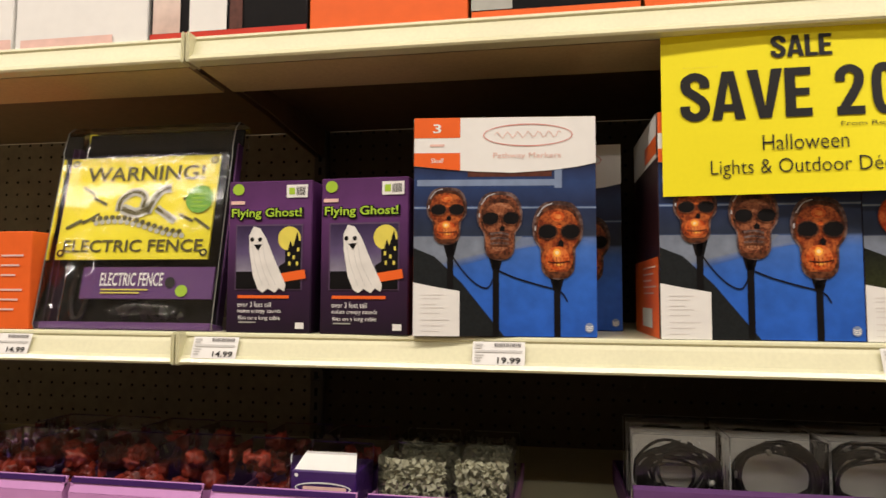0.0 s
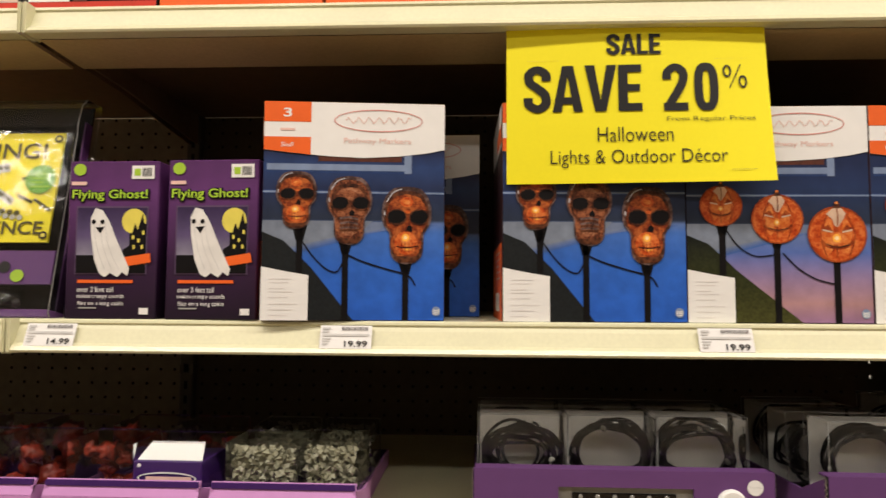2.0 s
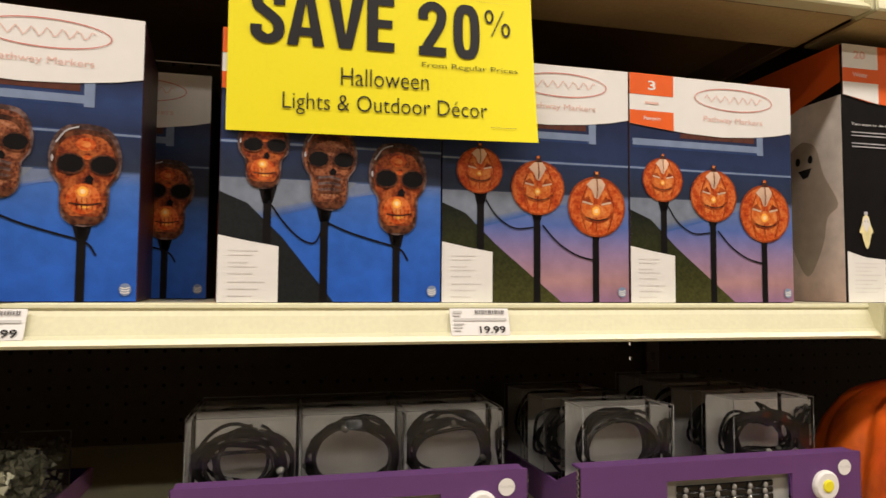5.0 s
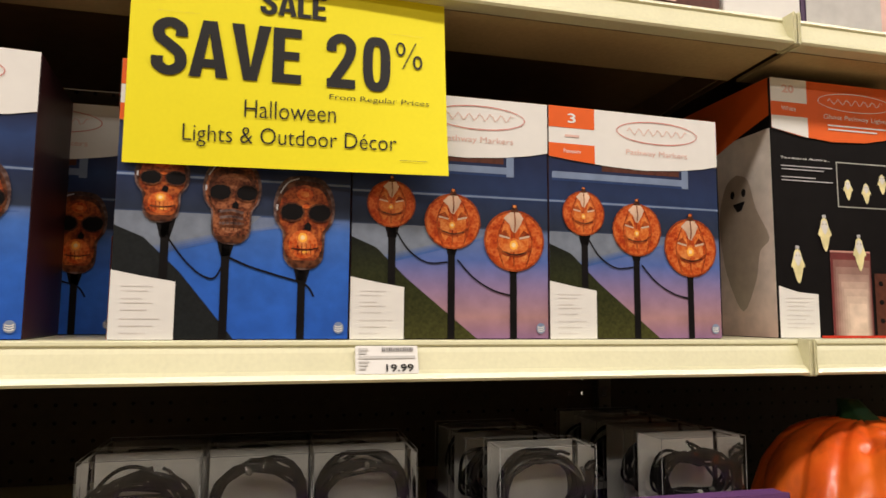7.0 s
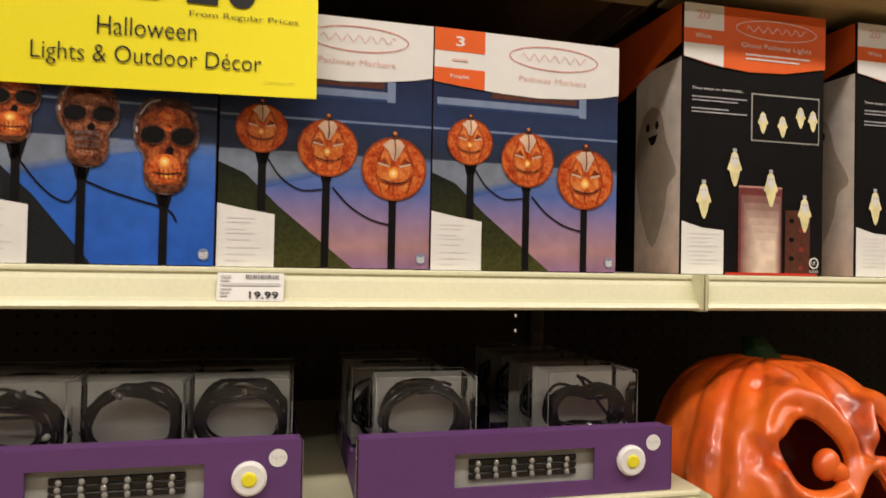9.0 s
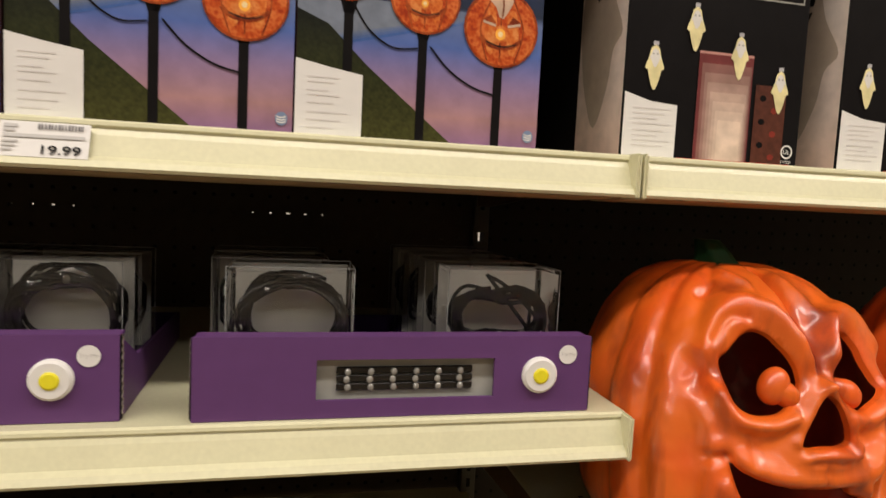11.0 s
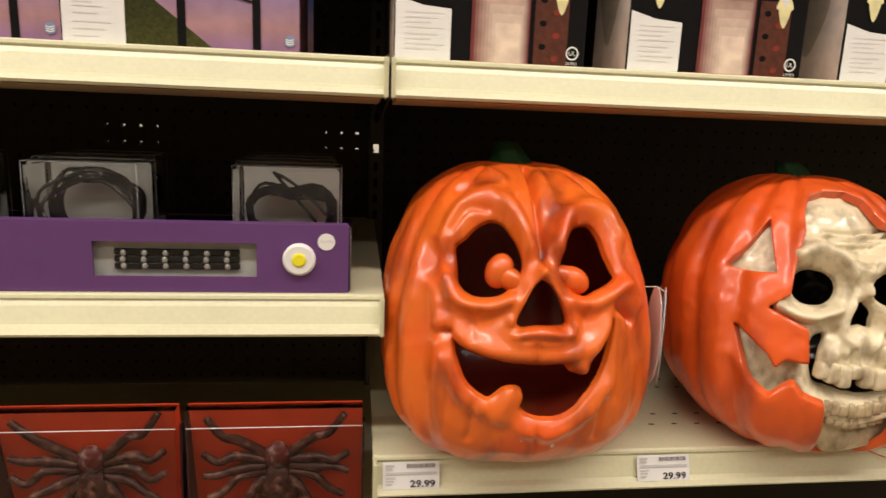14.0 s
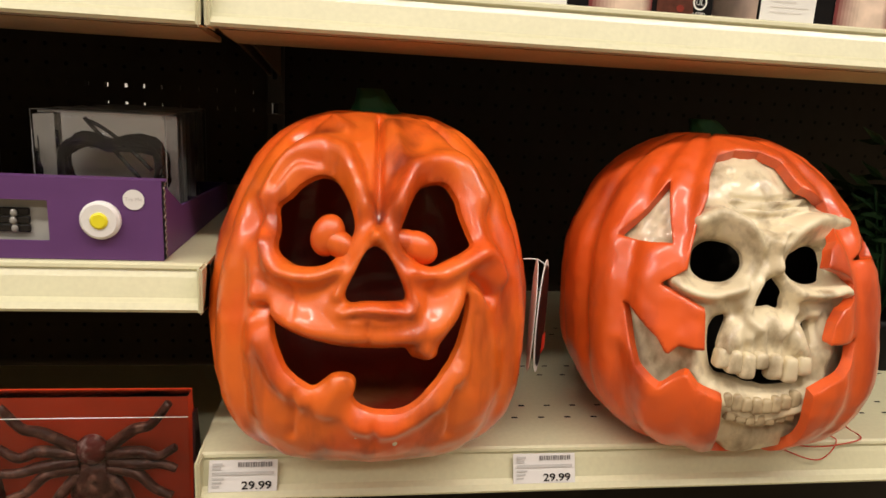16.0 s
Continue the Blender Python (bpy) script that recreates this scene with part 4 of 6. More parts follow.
def candle_carton(x, y, label):
    w, h, d = 0.188, 0.303, 0.20
    t = thing("ghost_light_carton", pose(x, y, S2), label, "carton", "ghost light cartons")
    carton_body(t, w, h, d, PITCH)
    p = Print(w, h)
    p.rect(0.39, 0.695, 0.004, 0.335, CANDLE, 0)
    for k in range(8):
        p.rect(0.39 + 0.018 * k, 0.695 - 0.007 * k, 0.004, 0.328 - 0.028 * k, WAX[k], 0.2 + 0.1 * k)
    p.rect(0.72, 0.90, 0.004, 0.25, BROWNP, 0)
    for k in range(6):
        p.disc(0.80 + 0.035 * (-1) ** k, 0.03 + k * 0.036, 0.020, 0.010, PITCH if k % 2 else REDDARK, 1, 7)
    for a, b in ((0.148, 0.236), (0.356, 0.360), (0.611, 0.288), (0.856, 0.197)):
        lamp_ghost(p, a, b + 0.035, 0.108, 0.132, 2)
        p.rect(a - 0.012, a + 0.016, b + 0.100, b + 0.112, RIMLIGHT, 1)
    p.rect(0.47, 0.96, 0.505, 0.685, GREYW, 0)
    p.rect(0.478, 0.952, 0.510, 0.680, PITCH, 1)
    for a, b in ((0.55, 0.54), (0.69, 0.53), (0.82, 0.57), (0.91, 0.56)):
        lamp_ghost(p, a, b + 0.035, 0.08, 0.082, 2)
    p.text("Two ways to decorate...", 0.24, 0.685, 0.013, WHITE, 1, 0.36)
    p.bars(0.06, 0.44, [0.655, 0.642, 0.612, 0.599], 0.0045, RIMLIGHT, 1)
    p.ring(0.93, 0.05, 0.035, 0.022, 0.008, WHITE, 1, 14)
    p.text("UL", 0.93, 0.05, 0.014, WHITE, 1)
    p.text("LISTED", 0.93, 0.018, 0.009, WHITE, 1)
    p.rect(0.30, 0.95, 0.001, 0.010, RED, 3)
    p.put("photo_print", t, "black photograph of glowing ghost lights and a candle")
    q = Print(w, h)
    q.poly([(0.002, 0.998), (0.002, 0.80), (0.2, 0.775), (0.45, 0.762), (0.7, 0.768), (0.998, 0.80), (0.998, 0.998)], ORANGE, 2)
    q.rect(0.002, 0.27, 0.905, 0.998, WHITE, 3)
    q.poly([(0.002, 0.85), (0.002, 0.80), (0.27, 0.77), (0.27, 0.85)], WHITE, 3)
    q.text("20", 0.13, 0.958, 0.032, PALEINK, 4, 0.09)
    q.text("White", 0.13, 0.88, 0.018, WHITE, 4)
    oval_mark(q, 0.64, 0.925, 0.29, 0.038, WHITE, WHITE, 4)
    q.text("Ghost Pathway Lights", 0.64, 0.86, 0.024, WHITE, 4, 0.50)
    q.bars(0.42, 0.88, [0.828, 0.812], 0.006, WHITE, 4)
    q.put("header_print", t, "orange-red header with white oval")
    k = Print(w, h)
    k.poly([(0.002, 0.002), (0.285, 0.002), (0.285, 0.165), (0.14, 0.172), (0.002, 0.195)], WHITE, 3)
    k.bars(0.05, 0.25, [0.15, 0.135, 0.12, 0.105, 0.085, 0.07, 0.055, 0.04], 0.0035, SOFTINK, 4)
    k.put("info_label", t, "white corner panel of fine print")
    s = Print(d, h)
    s.rect(0.004, 0.996, 0.002, 0.80, MARBLE, 0)
    s.poly([(0.004, 0.998), (0.004, 0.70), (0.4, 0.74), (0.7, 0.80), (0.996, 0.85), (0.996, 0.998)], ORANGE, 1)
    # Black rectangle paints the neighbouring carton's shade over the side's back half.
    s.rect(0.004, 0.52, 0.002, 0.80, PITCH, 0.6)
    body = bend([(0.70, 0.655), (0.80, 0.62), (0.86, 0.50), (0.96, 0.38), (0.88, 0.33), (0.84, 0.22), (0.72, 0.10), (0.60, 0.22), (0.54, 0.36), (0.53, 0.50), (0.60, 0.62), (0.70, 0.655)], 4)
    s.poly([(q.x, q.y) for q in body[:-1]], SIDEGHOST, 1)
    for a in (0.66, 0.76):
        s.disc(a, 0.575, 0.020, 0.017, PITCH, 2, 12)
    s.poly([(0.66, 0.535), (0.77, 0.54), (0.74, 0.505), (0.70, 0.50)], PITCH, 2)
    s.put("side_print", t, "beige side with a white ghost, back half painted black as shade", pose(0, d, 0, 0, 0, -90))
    return t


for i, x in enumerate((1.2245, 1.4555, 1.687, 1.918, 2.149)):
    candle_carton(x, 0.034 if i else 0.036, "tall black carton of ghost string lights with orange header")


# ---- sale sign and price labels ----
def poster_word(p, word, x0, x1, z, h):
    """Heavy condensed poster capitals and figures, from x0 to x1 and h high round z."""
    wide = {"S": 0.92, "A": 1.04, "V": 1.08, "E": 0.80, "L": 0.78, "2": 0.92, "0": 0.88}
    gap = 0.06 if word != "20" else 0.22
    unit = (x1 - x0) / (sum(wide[c] for c in word) + gap * (len(word) - 1))
    x = x0
    for c in word:
        w = wide[c] * unit

        def at(a, b):
            return x + a * w, z + (b - 0.5) * h

        def quad(*q):
            p.poly([at(*k) for k in q], BLACK, 1)

        def stroke(pts, t):
            line = [Vector((at(q.x, q.y)[0] * p.w, at(q.x, q.y)[1] * p.h)) for q in bend(pts, 6)]
            side = []
            for i, q in enumerate(line):
                d = (line[min(i + 1, len(line) - 1)] - line[max(i - 1, 0)]).normalized()
                flat = 0.84 + 0.16 * abs(d.y)
                side.append(Vector((-d.y, d.x)) * (t * unit * p.w * flat / 2))
            for q, r, a, b in zip(line, line[1:], side, side[1:]):
                p.poly([(k.x / p.w, k.y / p.h) for k in (q + a, r + b, r - b, q - a)], BLACK, 1)

        if c in "EL":
            quad((0, 0), (0.40, 0), (0.40, 1), (0, 1))
            for lo, hi, end in ((0, 0.165, 1.0), (0.425, 0.575, 0.92), (0.835, 1.0, 0.98)) if c == "E" else ((0, 0.165, 1.0),):
                quad((0.40, lo), (end, lo), (end, hi), (0.40, hi))
        elif c == "A":
            quad((0, 0), (0.30, 0), (0.555, 1), (0.32, 1)), quad((1, 0), (0.68, 1), (0.445, 1), (0.70, 0)), quad((0.26, 0.17), (0.74, 0.17), (0.70, 0.32), (0.30, 0.32))
        elif c == "V":
            quad((0, 1), (0.33, 0), (0.56, 0), (0.31, 1)), quad((1, 1), (0.69, 1), (0.44, 0), (0.67, 0))
        elif c == "S":
            stroke([(0.83, 0.68), (0.80, 0.83), (0.50, 0.925), (0.20, 0.83), (0.22, 0.655), (0.50, 0.525), (0.79, 0.37), (0.80, 0.17), (0.50, 0.075), (0.19, 0.17), (0.16, 0.32)], 0.315)
        elif c == "2":
            stroke([(0.17, 0.66), (0.20, 0.82), (0.50, 0.925), (0.80, 0.82), (0.79, 0.62), (0.58, 0.40), (0.34, 0.20), (0.22, 0.06)], 0.315)
            quad((0.02, 0), (0.98, 0), (0.98, 0.165), (0.02, 0.165))
        else:
            ring = [(math.copysign(abs(math.cos(k)) ** 0.72, math.cos(k)), math.copysign(abs(math.sin(k)) ** 0.72, math.sin(k))) for k in (math.pi * i / 18 for i in range(36))]
            for (a, b), (e, f) in zip(ring, ring[1:] + ring[:1]):
                quad((0.5 + 0.5 * a, 0.5 + 0.51 * b), (0.5 + 0.5 * e, 0.5 + 0.51 * f), (0.5 + 0.145 * e, 0.5 + 0.345 * f), (0.5 + 0.145 * a, 0.5 + 0.345 * b))
        x += w + gap * unit


def sale_sign():
    w, h = 0.279, 0.176
    t = thing("sale_sign", pose(0.5455, -0.0005, 1.4522), "yellow paper sale sign hung from the shelf lip", "sign")
    nx, nz = 14, 6
    vs, fs = [], []

    def curl(x, z):
        return -0.022 * (x / w) ** 2 * max(0.0, 1 - z / h) ** 1.3 - 0.004 * math.sin(math.pi * x / w)
    for back in (0, 1):
        for k in range(nz + 1):
            for i in range(nx + 1):
                x, z = w * i / nx, h * k / nz
                vs.append((x, curl(x, z) + 0.0004 * back, z))
    row = nx + 1
    off = row * (nz + 1)
    for k in range(nz):
        for i in range(nx):
            a = k * row + i
            fs.append((a, a + 1, a + 1 + row, a + row))
            fs.append((off + a + row, off + a + 1 + row, off + a + 1, off + a))
    for k in range(nz):
        for a in (k * row, k * row + nx):
            fs.append((a, a + row, off + a + row, off + a))
    for i in range(nx):
        for a in (i, nz * row + i):
            fs.append((a, a + 1, off + a + 1, off + a))
    me = mesh_of("paper", vs, fs, [YELLOW], smooth=False)
    ob = new("paper", me)
    ob.parent = t
    p = Print(w, h)
    poster_word(p, "SALE", 0.388, 0.596, 0.868, 0.130)
    p.rect(0.08, 0.92, 0.772, 0.7735, MOON, 1)
    poster_word(p, "SAVE", 0.068, 0.521, 0.592, 0.292)
    poster_word(p, "20", 0.600, 0.810, 0.592, 0.298)
    p.ring(0.845, 0.690, 0.0165, 0.040, 0.0075, BLACK, 1, 20)
    p.ring(0.903, 0.622, 0.0165, 0.040, 0.0075, BLACK, 1, 20)
    p.line([(0.852, 0.580), (0.897, 0.732)], 0.0042, BLACK, 1)
    p.text("From Regular Prices", 0.776, 0.388, 0.036, BLACK, 1, 0.328)
    p.text("Halloween", 0.492, 0.300, 0.092, BLACK, 1, 0.284)
    p.text("Lights & Outdoor Décor", 0.50, 0.150, 0.112, BLACK, 1, 0.66)
    p.rect(0.84, 0.93, 0.070, 0.0725, FIGINK, 1)
    p.v = [(a, b + curl(a, c), c) for a, b, c in p.v]
    p.put("lettering", t, "bold black sale lettering")


sale_sign()


def price_label(x, z, front, price, w=0.056, h=0.0255):
    """A paper label in the price channel, which slopes out towards its foot."""
    t = thing("price_label", pose(x, front - 0.0140, z - 0.0288, -19.5, 0, 0), "small white paper price label reading " + price, "price label", "price labels")
    part("paper", block(0, w, 0, 0.0005, 0, h), WHITE, t)
    p = Print(w, h, 0.0001)
    p.text(price, 0.70, 0.20, 0.26, BLACK, 1, 0.44)
    p.bars(0.05, 0.20, [0.86, 0.74], 0.09, GREYINK, 1)
    for i in range(14):
        p.rect(0.42 + i * 0.037, 0.42 + i * 0.037 + (0.02 if i % 3 else 0.028), 0.78, 0.93, BARINK, 1)
    p.bars(0.05, 0.95, [0.58], 0.10, GREYINK, 1)
    p.bars(0.05, 0.22, [0.42, 0.3, 0.18], 0.06, GREYINK, 1)
    p.put("lettering", t)


for x, pr in ((-0.253, "14.99"), (0.018, "14.99"), (0.345, "19.99"), (0.7445, "19.99")):
    price_label(x, S2, 0.0, pr)
price_label(1.2195, S4, -0.030, "29.99", 0.055)
price_label(1.476, S4, -0.030, "29.99", 0.056)

# ---- hollow moulded pumpkins ----
def polygon_distance(u, v, poly):
    """Signed distance to a closed outline (inside: minus) and the nearest point on it."""
    best = np.full(u.shape, 9.0)
    nu, nv, inside = u.copy(), v.copy(), np.zeros(u.shape, bool)
    for (a, b), (c, d) in zip(poly, poly[1:] + poly[:1]):
        t = np.clip(((u - a) * (c - a) + (v - b) * (d - b)) / ((c - a) ** 2 + (d - b) ** 2 + 1e-12), 0, 1)
        pu, pv = a + t * (c - a), b + t * (d - b)
        r = np.hypot(u - pu, v - pv)
        k = r < best
        best, nu, nv = np.where(k, r, best), np.where(k, pu, nu), np.where(k, pv, nv)
        cross = ((b > v) != (d > v)) & (u < (c - a) * (v - b) / (d - b + 1e-12) + a)
        inside ^= cross
    return np.where(inside, -best, best), nu, nv


def near_line(u, v, pts):
    best = np.full(u.shape, 9.0)
    for (a, b), (c, d) in zip(pts, pts[1:] or pts):
        t = np.clip(((u - a) * (c - a) + (v - b) * (d - b)) / ((c - a) ** 2 + (d - b) ** 2 + 1e-12), 0, 1)
        best = np.minimum(best, np.hypot(u - a - t * (c - a), v - b - t * (d - b)))
    return best


def rounded(poly, cuts=3):
    p = bend(list(poly) + [poly[0]], cuts)
    return [(q.x, q.y) for q in p[:-1]]


def moulded(u, w, v, form):
    """Places on a pumpkin-like round body: radii, squareness above and below, narrowing towards the top, backward lean."""
    radii, above, below, narrow, lean = form
    n = above + (below - above) * np.clip(0.5 - v * 1.2, 0, 1)
    s = (np.abs(u) ** n + np.abs(w) ** n + np.abs(v) ** n) ** (-1 / n)
    return radii[0] * u * s * (1 - narrow * np.maximum(v, 0) * u * u), radii[1] * w * s + lean * v, radii[2] * v * s


def angles(poly):
    return [(math.atan2(a, math.sqrt(max(1e-6, 1 - a * a - b * b))), math.asin(b)) for a, b in poly]


def carved(name, form, holes, ridges, ribs, mat, parent, thick, dip=0.05, label="", rim=0.005, inside=None, rough=0.0007):
    """A round hollow moulding with openings cut through its front and raised or sunk lines on it."""
    lon = np.concatenate([np.linspace(-1.52, 1.52, 200), np.linspace(1.52, 2 * math.pi - 1.52, 44)[1:-1]])
    lat = np.linspace(-1.565, 1.565, 190)
    lo, la = np.meshgrid(lon, lat)
    front = np.abs(lo) < 1.5
    sd = np.full(lo.shape, 9.0)
    l0, a0 = lo.copy(), la.copy()
    cut = [angles(h) for h in holes]
    for h in cut:
        d, nu, nv = polygon_distance(l0, a0, h)
        k = front & (np.abs(d) < 0.0095) & (np.abs(d) < np.abs(sd))
        lo, la = np.where(k, nu, lo), np.where(k, nv, la)
        sd = np.minimum(sd, np.where(front, np.where(k, 0, d), 9))
    u, v, w = np.cos(la) * np.sin(lo), np.sin(la), -np.cos(la) * np.cos(lo)
    disp = np.zeros(u.shape)
    for pts, r, high in ridges:
        disp += np.where(w < 0.15, high * np.exp(-(near_line(u, v, [(q.x, q.y) for q in bend(pts, 4)]) / r) ** 2), 0)
    out = np.maximum(sd, 0)
    disp += np.where(sd < 2, rim * np.exp(-((out - 0.065) / 0.05) ** 2) - rim * 0.8 * np.exp(-(out / 0.02) ** 2), 0)
    groove = np.zeros(u.shape)
    for g in ribs:
        off = (np.arctan2(u, -w) - g + math.pi) % (2 * math.pi) - math.pi
        groove += np.exp(-(off / 0.085) ** 2)
    disp -= 0.0065 * groove * np.clip(1.3 - np.abs(v), 0, 1)
    disp += 0.0020 * np.array([noise.noise((a * 4, b * 4, c * 4)) for a, b, c in zip(u.ravel(), w.ravel(), v.ravel())]).reshape(u.shape)
    disp += rough * np.array([noise.noise((a * 14, b * 14, c * 14)) for a, b, c in zip(u.ravel(), w.ravel(), v.ravel())]).reshape(u.shape)
    x, y, z = moulded(u, w, v, form)
    x, y, z = x + u * disp, y + w * disp, z + v * disp
    z = z * (1 - dip * np.exp(-((math.pi / 2 - la) / 0.30) ** 2))
    rz = form[0][2]
    z = np.maximum(z, -rz * 0.985)
    verts = np.stack([x, y, z], -1).reshape(-1, 3)
    n, m = len(lon), len(lat)
    state = np.where(np.abs(sd) < 1e-9, 0, np.sign(sd)).astype(int)
    faces = []
    for j in range(m - 1):
        for i in range(n):
            k = (i + 1) % n
            ring = ((j, i), (j, k), (j + 1, k), (j + 1, i))
            st = [state[q] for q in ring]
            if min(st) < 0:
                keep = [q for q, c in zip(ring, st) if c >= 0]
                if max(st) > 0 and len(keep) == 3:
                    faces.append(tuple(q[0] * n + q[1] for q in keep))
                continue
            if max(st) == 0:
                mu, mv = np.array([[sum(lo[q] for q in ring) / 4]]), np.array([[sum(la[q] for q in ring) / 4]])
                if min(polygon_distance(mu, mv, h)[0][0, 0] for h in cut) < 0.0015:
                    continue
            faces.append(tuple(q[0] * n + q[1] for q in ring))
    faces.append(tuple(range(n))[::-1])
    faces.append(tuple((m - 1) * n + i for i in range(n)))
    inner = verts - thick * np.stack([u, w, v], -1).reshape(-1, 3)
    used, total, skin = {}, len(verts), list(faces)
    for f in skin:
        for p, q in zip(f, f[1:] + f[:1]):
            used[(min(p, q), max(p, q))] = None if (min(p, q), max(p, q)) in used else (p, q)
    rims = [(q, p, p + total, q + total) for e, pq in used.items() if pq for p, q in (pq,)]
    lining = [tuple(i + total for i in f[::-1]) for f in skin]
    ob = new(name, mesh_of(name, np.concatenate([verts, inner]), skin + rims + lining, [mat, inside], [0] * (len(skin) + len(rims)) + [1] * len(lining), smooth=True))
    ob.data.polygons.foreach_set("use_smooth", [True] * len(skin) + [False] * len(rims) + [True] * len(lining))
    ob.parent = parent
    if label:
        ob["label"] = label
    return ob


def spot_on(form, u, v, lift=0.0):
    w = -math.sqrt(max(0.0, 1 - u * u - v * v))
    x, y, z = moulded(np.float64(u), np.float64(w), np.float64(v), form)
    return Vector((x + lift * u, y + lift * w, z + lift * v))


def lump(at, size, turn=(0, 0, 0), seg=14):
    bm = bmesh.new()
    bmesh.ops.create_uvsphere(bm, u_segments=seg, v_segments=max(6, seg - 4), radius=1)
    bmesh.ops.transform(bm, verts=bm.verts[:], matrix=Matrix.LocRotScale(at, Euler([radians(a) for a in turn]), size))
    return bm


def tooth_block(at, size):
    bm = bmesh.new()
    bmesh.ops.create_cube(bm, size=2)
    bmesh.ops.bevel(bm, geom=bm.edges[:], offset=0.62, segments=3, affect="EDGES", profile=0.6)
    for v in bm.verts:
        v.co.x *= 1 - 0.16 * v.co.z
    bmesh.ops.transform(bm, verts=bm.verts[:], matrix=Matrix.LocRotScale(at, None, size))
    return bm


def painted_plastic(name, base, streak, rough, dirt, scale, stretch=0.22, relief=0.12, low=0.51, tone=None):
    """Blow-moulded plastic with airbrushed upright streaks and worn spots."""
    m, n, l, b = nodes_of(name)
    b.inputs["Roughness"].default_value = rough
    b.inputs["Coat Weight"].default_value, b.inputs["Coat Roughness"].default_value = 0.55, 0.10
    tc, mp = n.new("ShaderNodeTexCoord"), n.new("ShaderNodeMapping")
    mp.inputs["Scale"].default_value = (1, 1, stretch)
    l.new(tc.outputs["Object"], mp.inputs["Vector"])
    n1, n2, n3 = (n.new("ShaderNodeTexNoise") for _ in range(3))
    for k, s in ((n1, scale), (n2, 9), (n3, 80)):
        k.inputs["Scale"].default_value, k.inputs["Detail"].default_value = s, 5
    l.new(mp.outputs[0], n1.inputs["Vector"]), l.new(tc.outputs["Object"], n2.inputs["Vector"]), l.new(tc.outputs["Object"], n3.inputs["Vector"])
    r1 = n.new("ShaderNodeMapRange")
    r1.inputs["From Min"].default_value, r1.inputs["From Max"].default_value, r1.inputs["To Max"].default_value = low, low + 0.25, dirt
    l.new(n1.outputs["Fac"], r1.inputs["Value"])
    r2 = n.new("ShaderNodeMapRange")
    r2.inputs["From Min"].default_value, r2.inputs["From Max"].default_value = 0.3, 0.7
    r2.inputs["To Min"].default_value, r2.inputs["To Max"].default_value = 0.82, 1.14
    l.new(n2.outputs["Fac"], r2.inputs["Value"])
    sc = n.new("ShaderNodeVectorMath")
    sc.operation = "SCALE"
    sc.inputs[0].default_value = base
    if tone:
        n4, r4, mt = n.new("ShaderNodeTexNoise"), n.new("ShaderNodeMapRange"), n.new("ShaderNodeMix")
        n4.inputs["Scale"].default_value, n4.inputs["Detail"].default_value = 13, 3
        l.new(tc.outputs["Object"], n4.inputs["Vector"])
        r4.inputs["From Min"].default_value, r4.inputs["From Max"].default_value = 0.40, 0.64
        l.new(n4.outputs["Fac"], r4.inputs["Value"])
        mt.data_type = "RGBA"
        mt.inputs["A"].default_value, mt.inputs["B"].default_value = (*base, 1), (*tone, 1)
        l.new(r4.outputs["Result"], mt.inputs["Factor"]), l.new(mt.outputs["Result"], sc.inputs[0])
    l.new(r2.outputs["Result"], sc.inputs["Scale"])
    mx = n.new("ShaderNodeMix")
    mx.data_type = "RGBA"
    l.new(r1.outputs["Result"], mx.inputs["Factor"]), l.new(sc.outputs[0], mx.inputs["A"])
    mx.inputs["B"].default_value = (*streak, 1)
    l.new(mx.outputs["Result"], b.inputs["Base Color"])
    bp = n.new("ShaderNodeBump")
    bp.inputs["Strength"].default_value, bp.inputs["Distance"].default_value = relief, 0.002
    l.new(n3.outputs["Fac"], bp.inputs["Height"]), l.new(bp.outputs[0], b.inputs["Normal"])
    return m


PUMPKIN = painted_plastic("orange_moulded_plastic", (0.82, 0.152, 0.014), (0.17, 0.014, 0.003), 0.36, 0.9, 32, 0.22, 0.20, tone=(0.74, 0.095, 0.009))
PUMPKIN2 = painted_plastic("red_orange_moulded_plastic", (0.80, 0.112, 0.013), (0.26, 0.02, 0.004), 0.40, 0.8, 24, tone=(0.74, 0.092, 0.010))
STAINED = painted_plastic("stained_bone_plastic", (0.52, 0.41, 0.24), (0.14, 0.08, 0.03), 0.5, 0.9, 60, 0.8, 0.45, 0.47)
BONE = painted_plastic("bone_moulded_plastic", (0.80, 0.69, 0.46), (0.17, 0.10, 0.038), 0.50, 0.9, 46, 0.7, 0.45, 0.49)
# Shell lining: deep red holds the hollow's shade; tan patches are its own.
HOLLOWRED = painted_plastic("shaded_orange_inside", (0.38, 0.035, 0.012), (0.42, 0.27, 0.10), 0.5, 0.9, 7, 0.6, 0.2, 0.55)
# Skull lining: near-black paints the shade behind eyes, nose and mouth.
HOLLOWDARK = painted_plastic("shade_black_inside", (0.03, 0.022, 0.014), (0.01, 0.008, 0.006), 0.6, 0.6, 20)


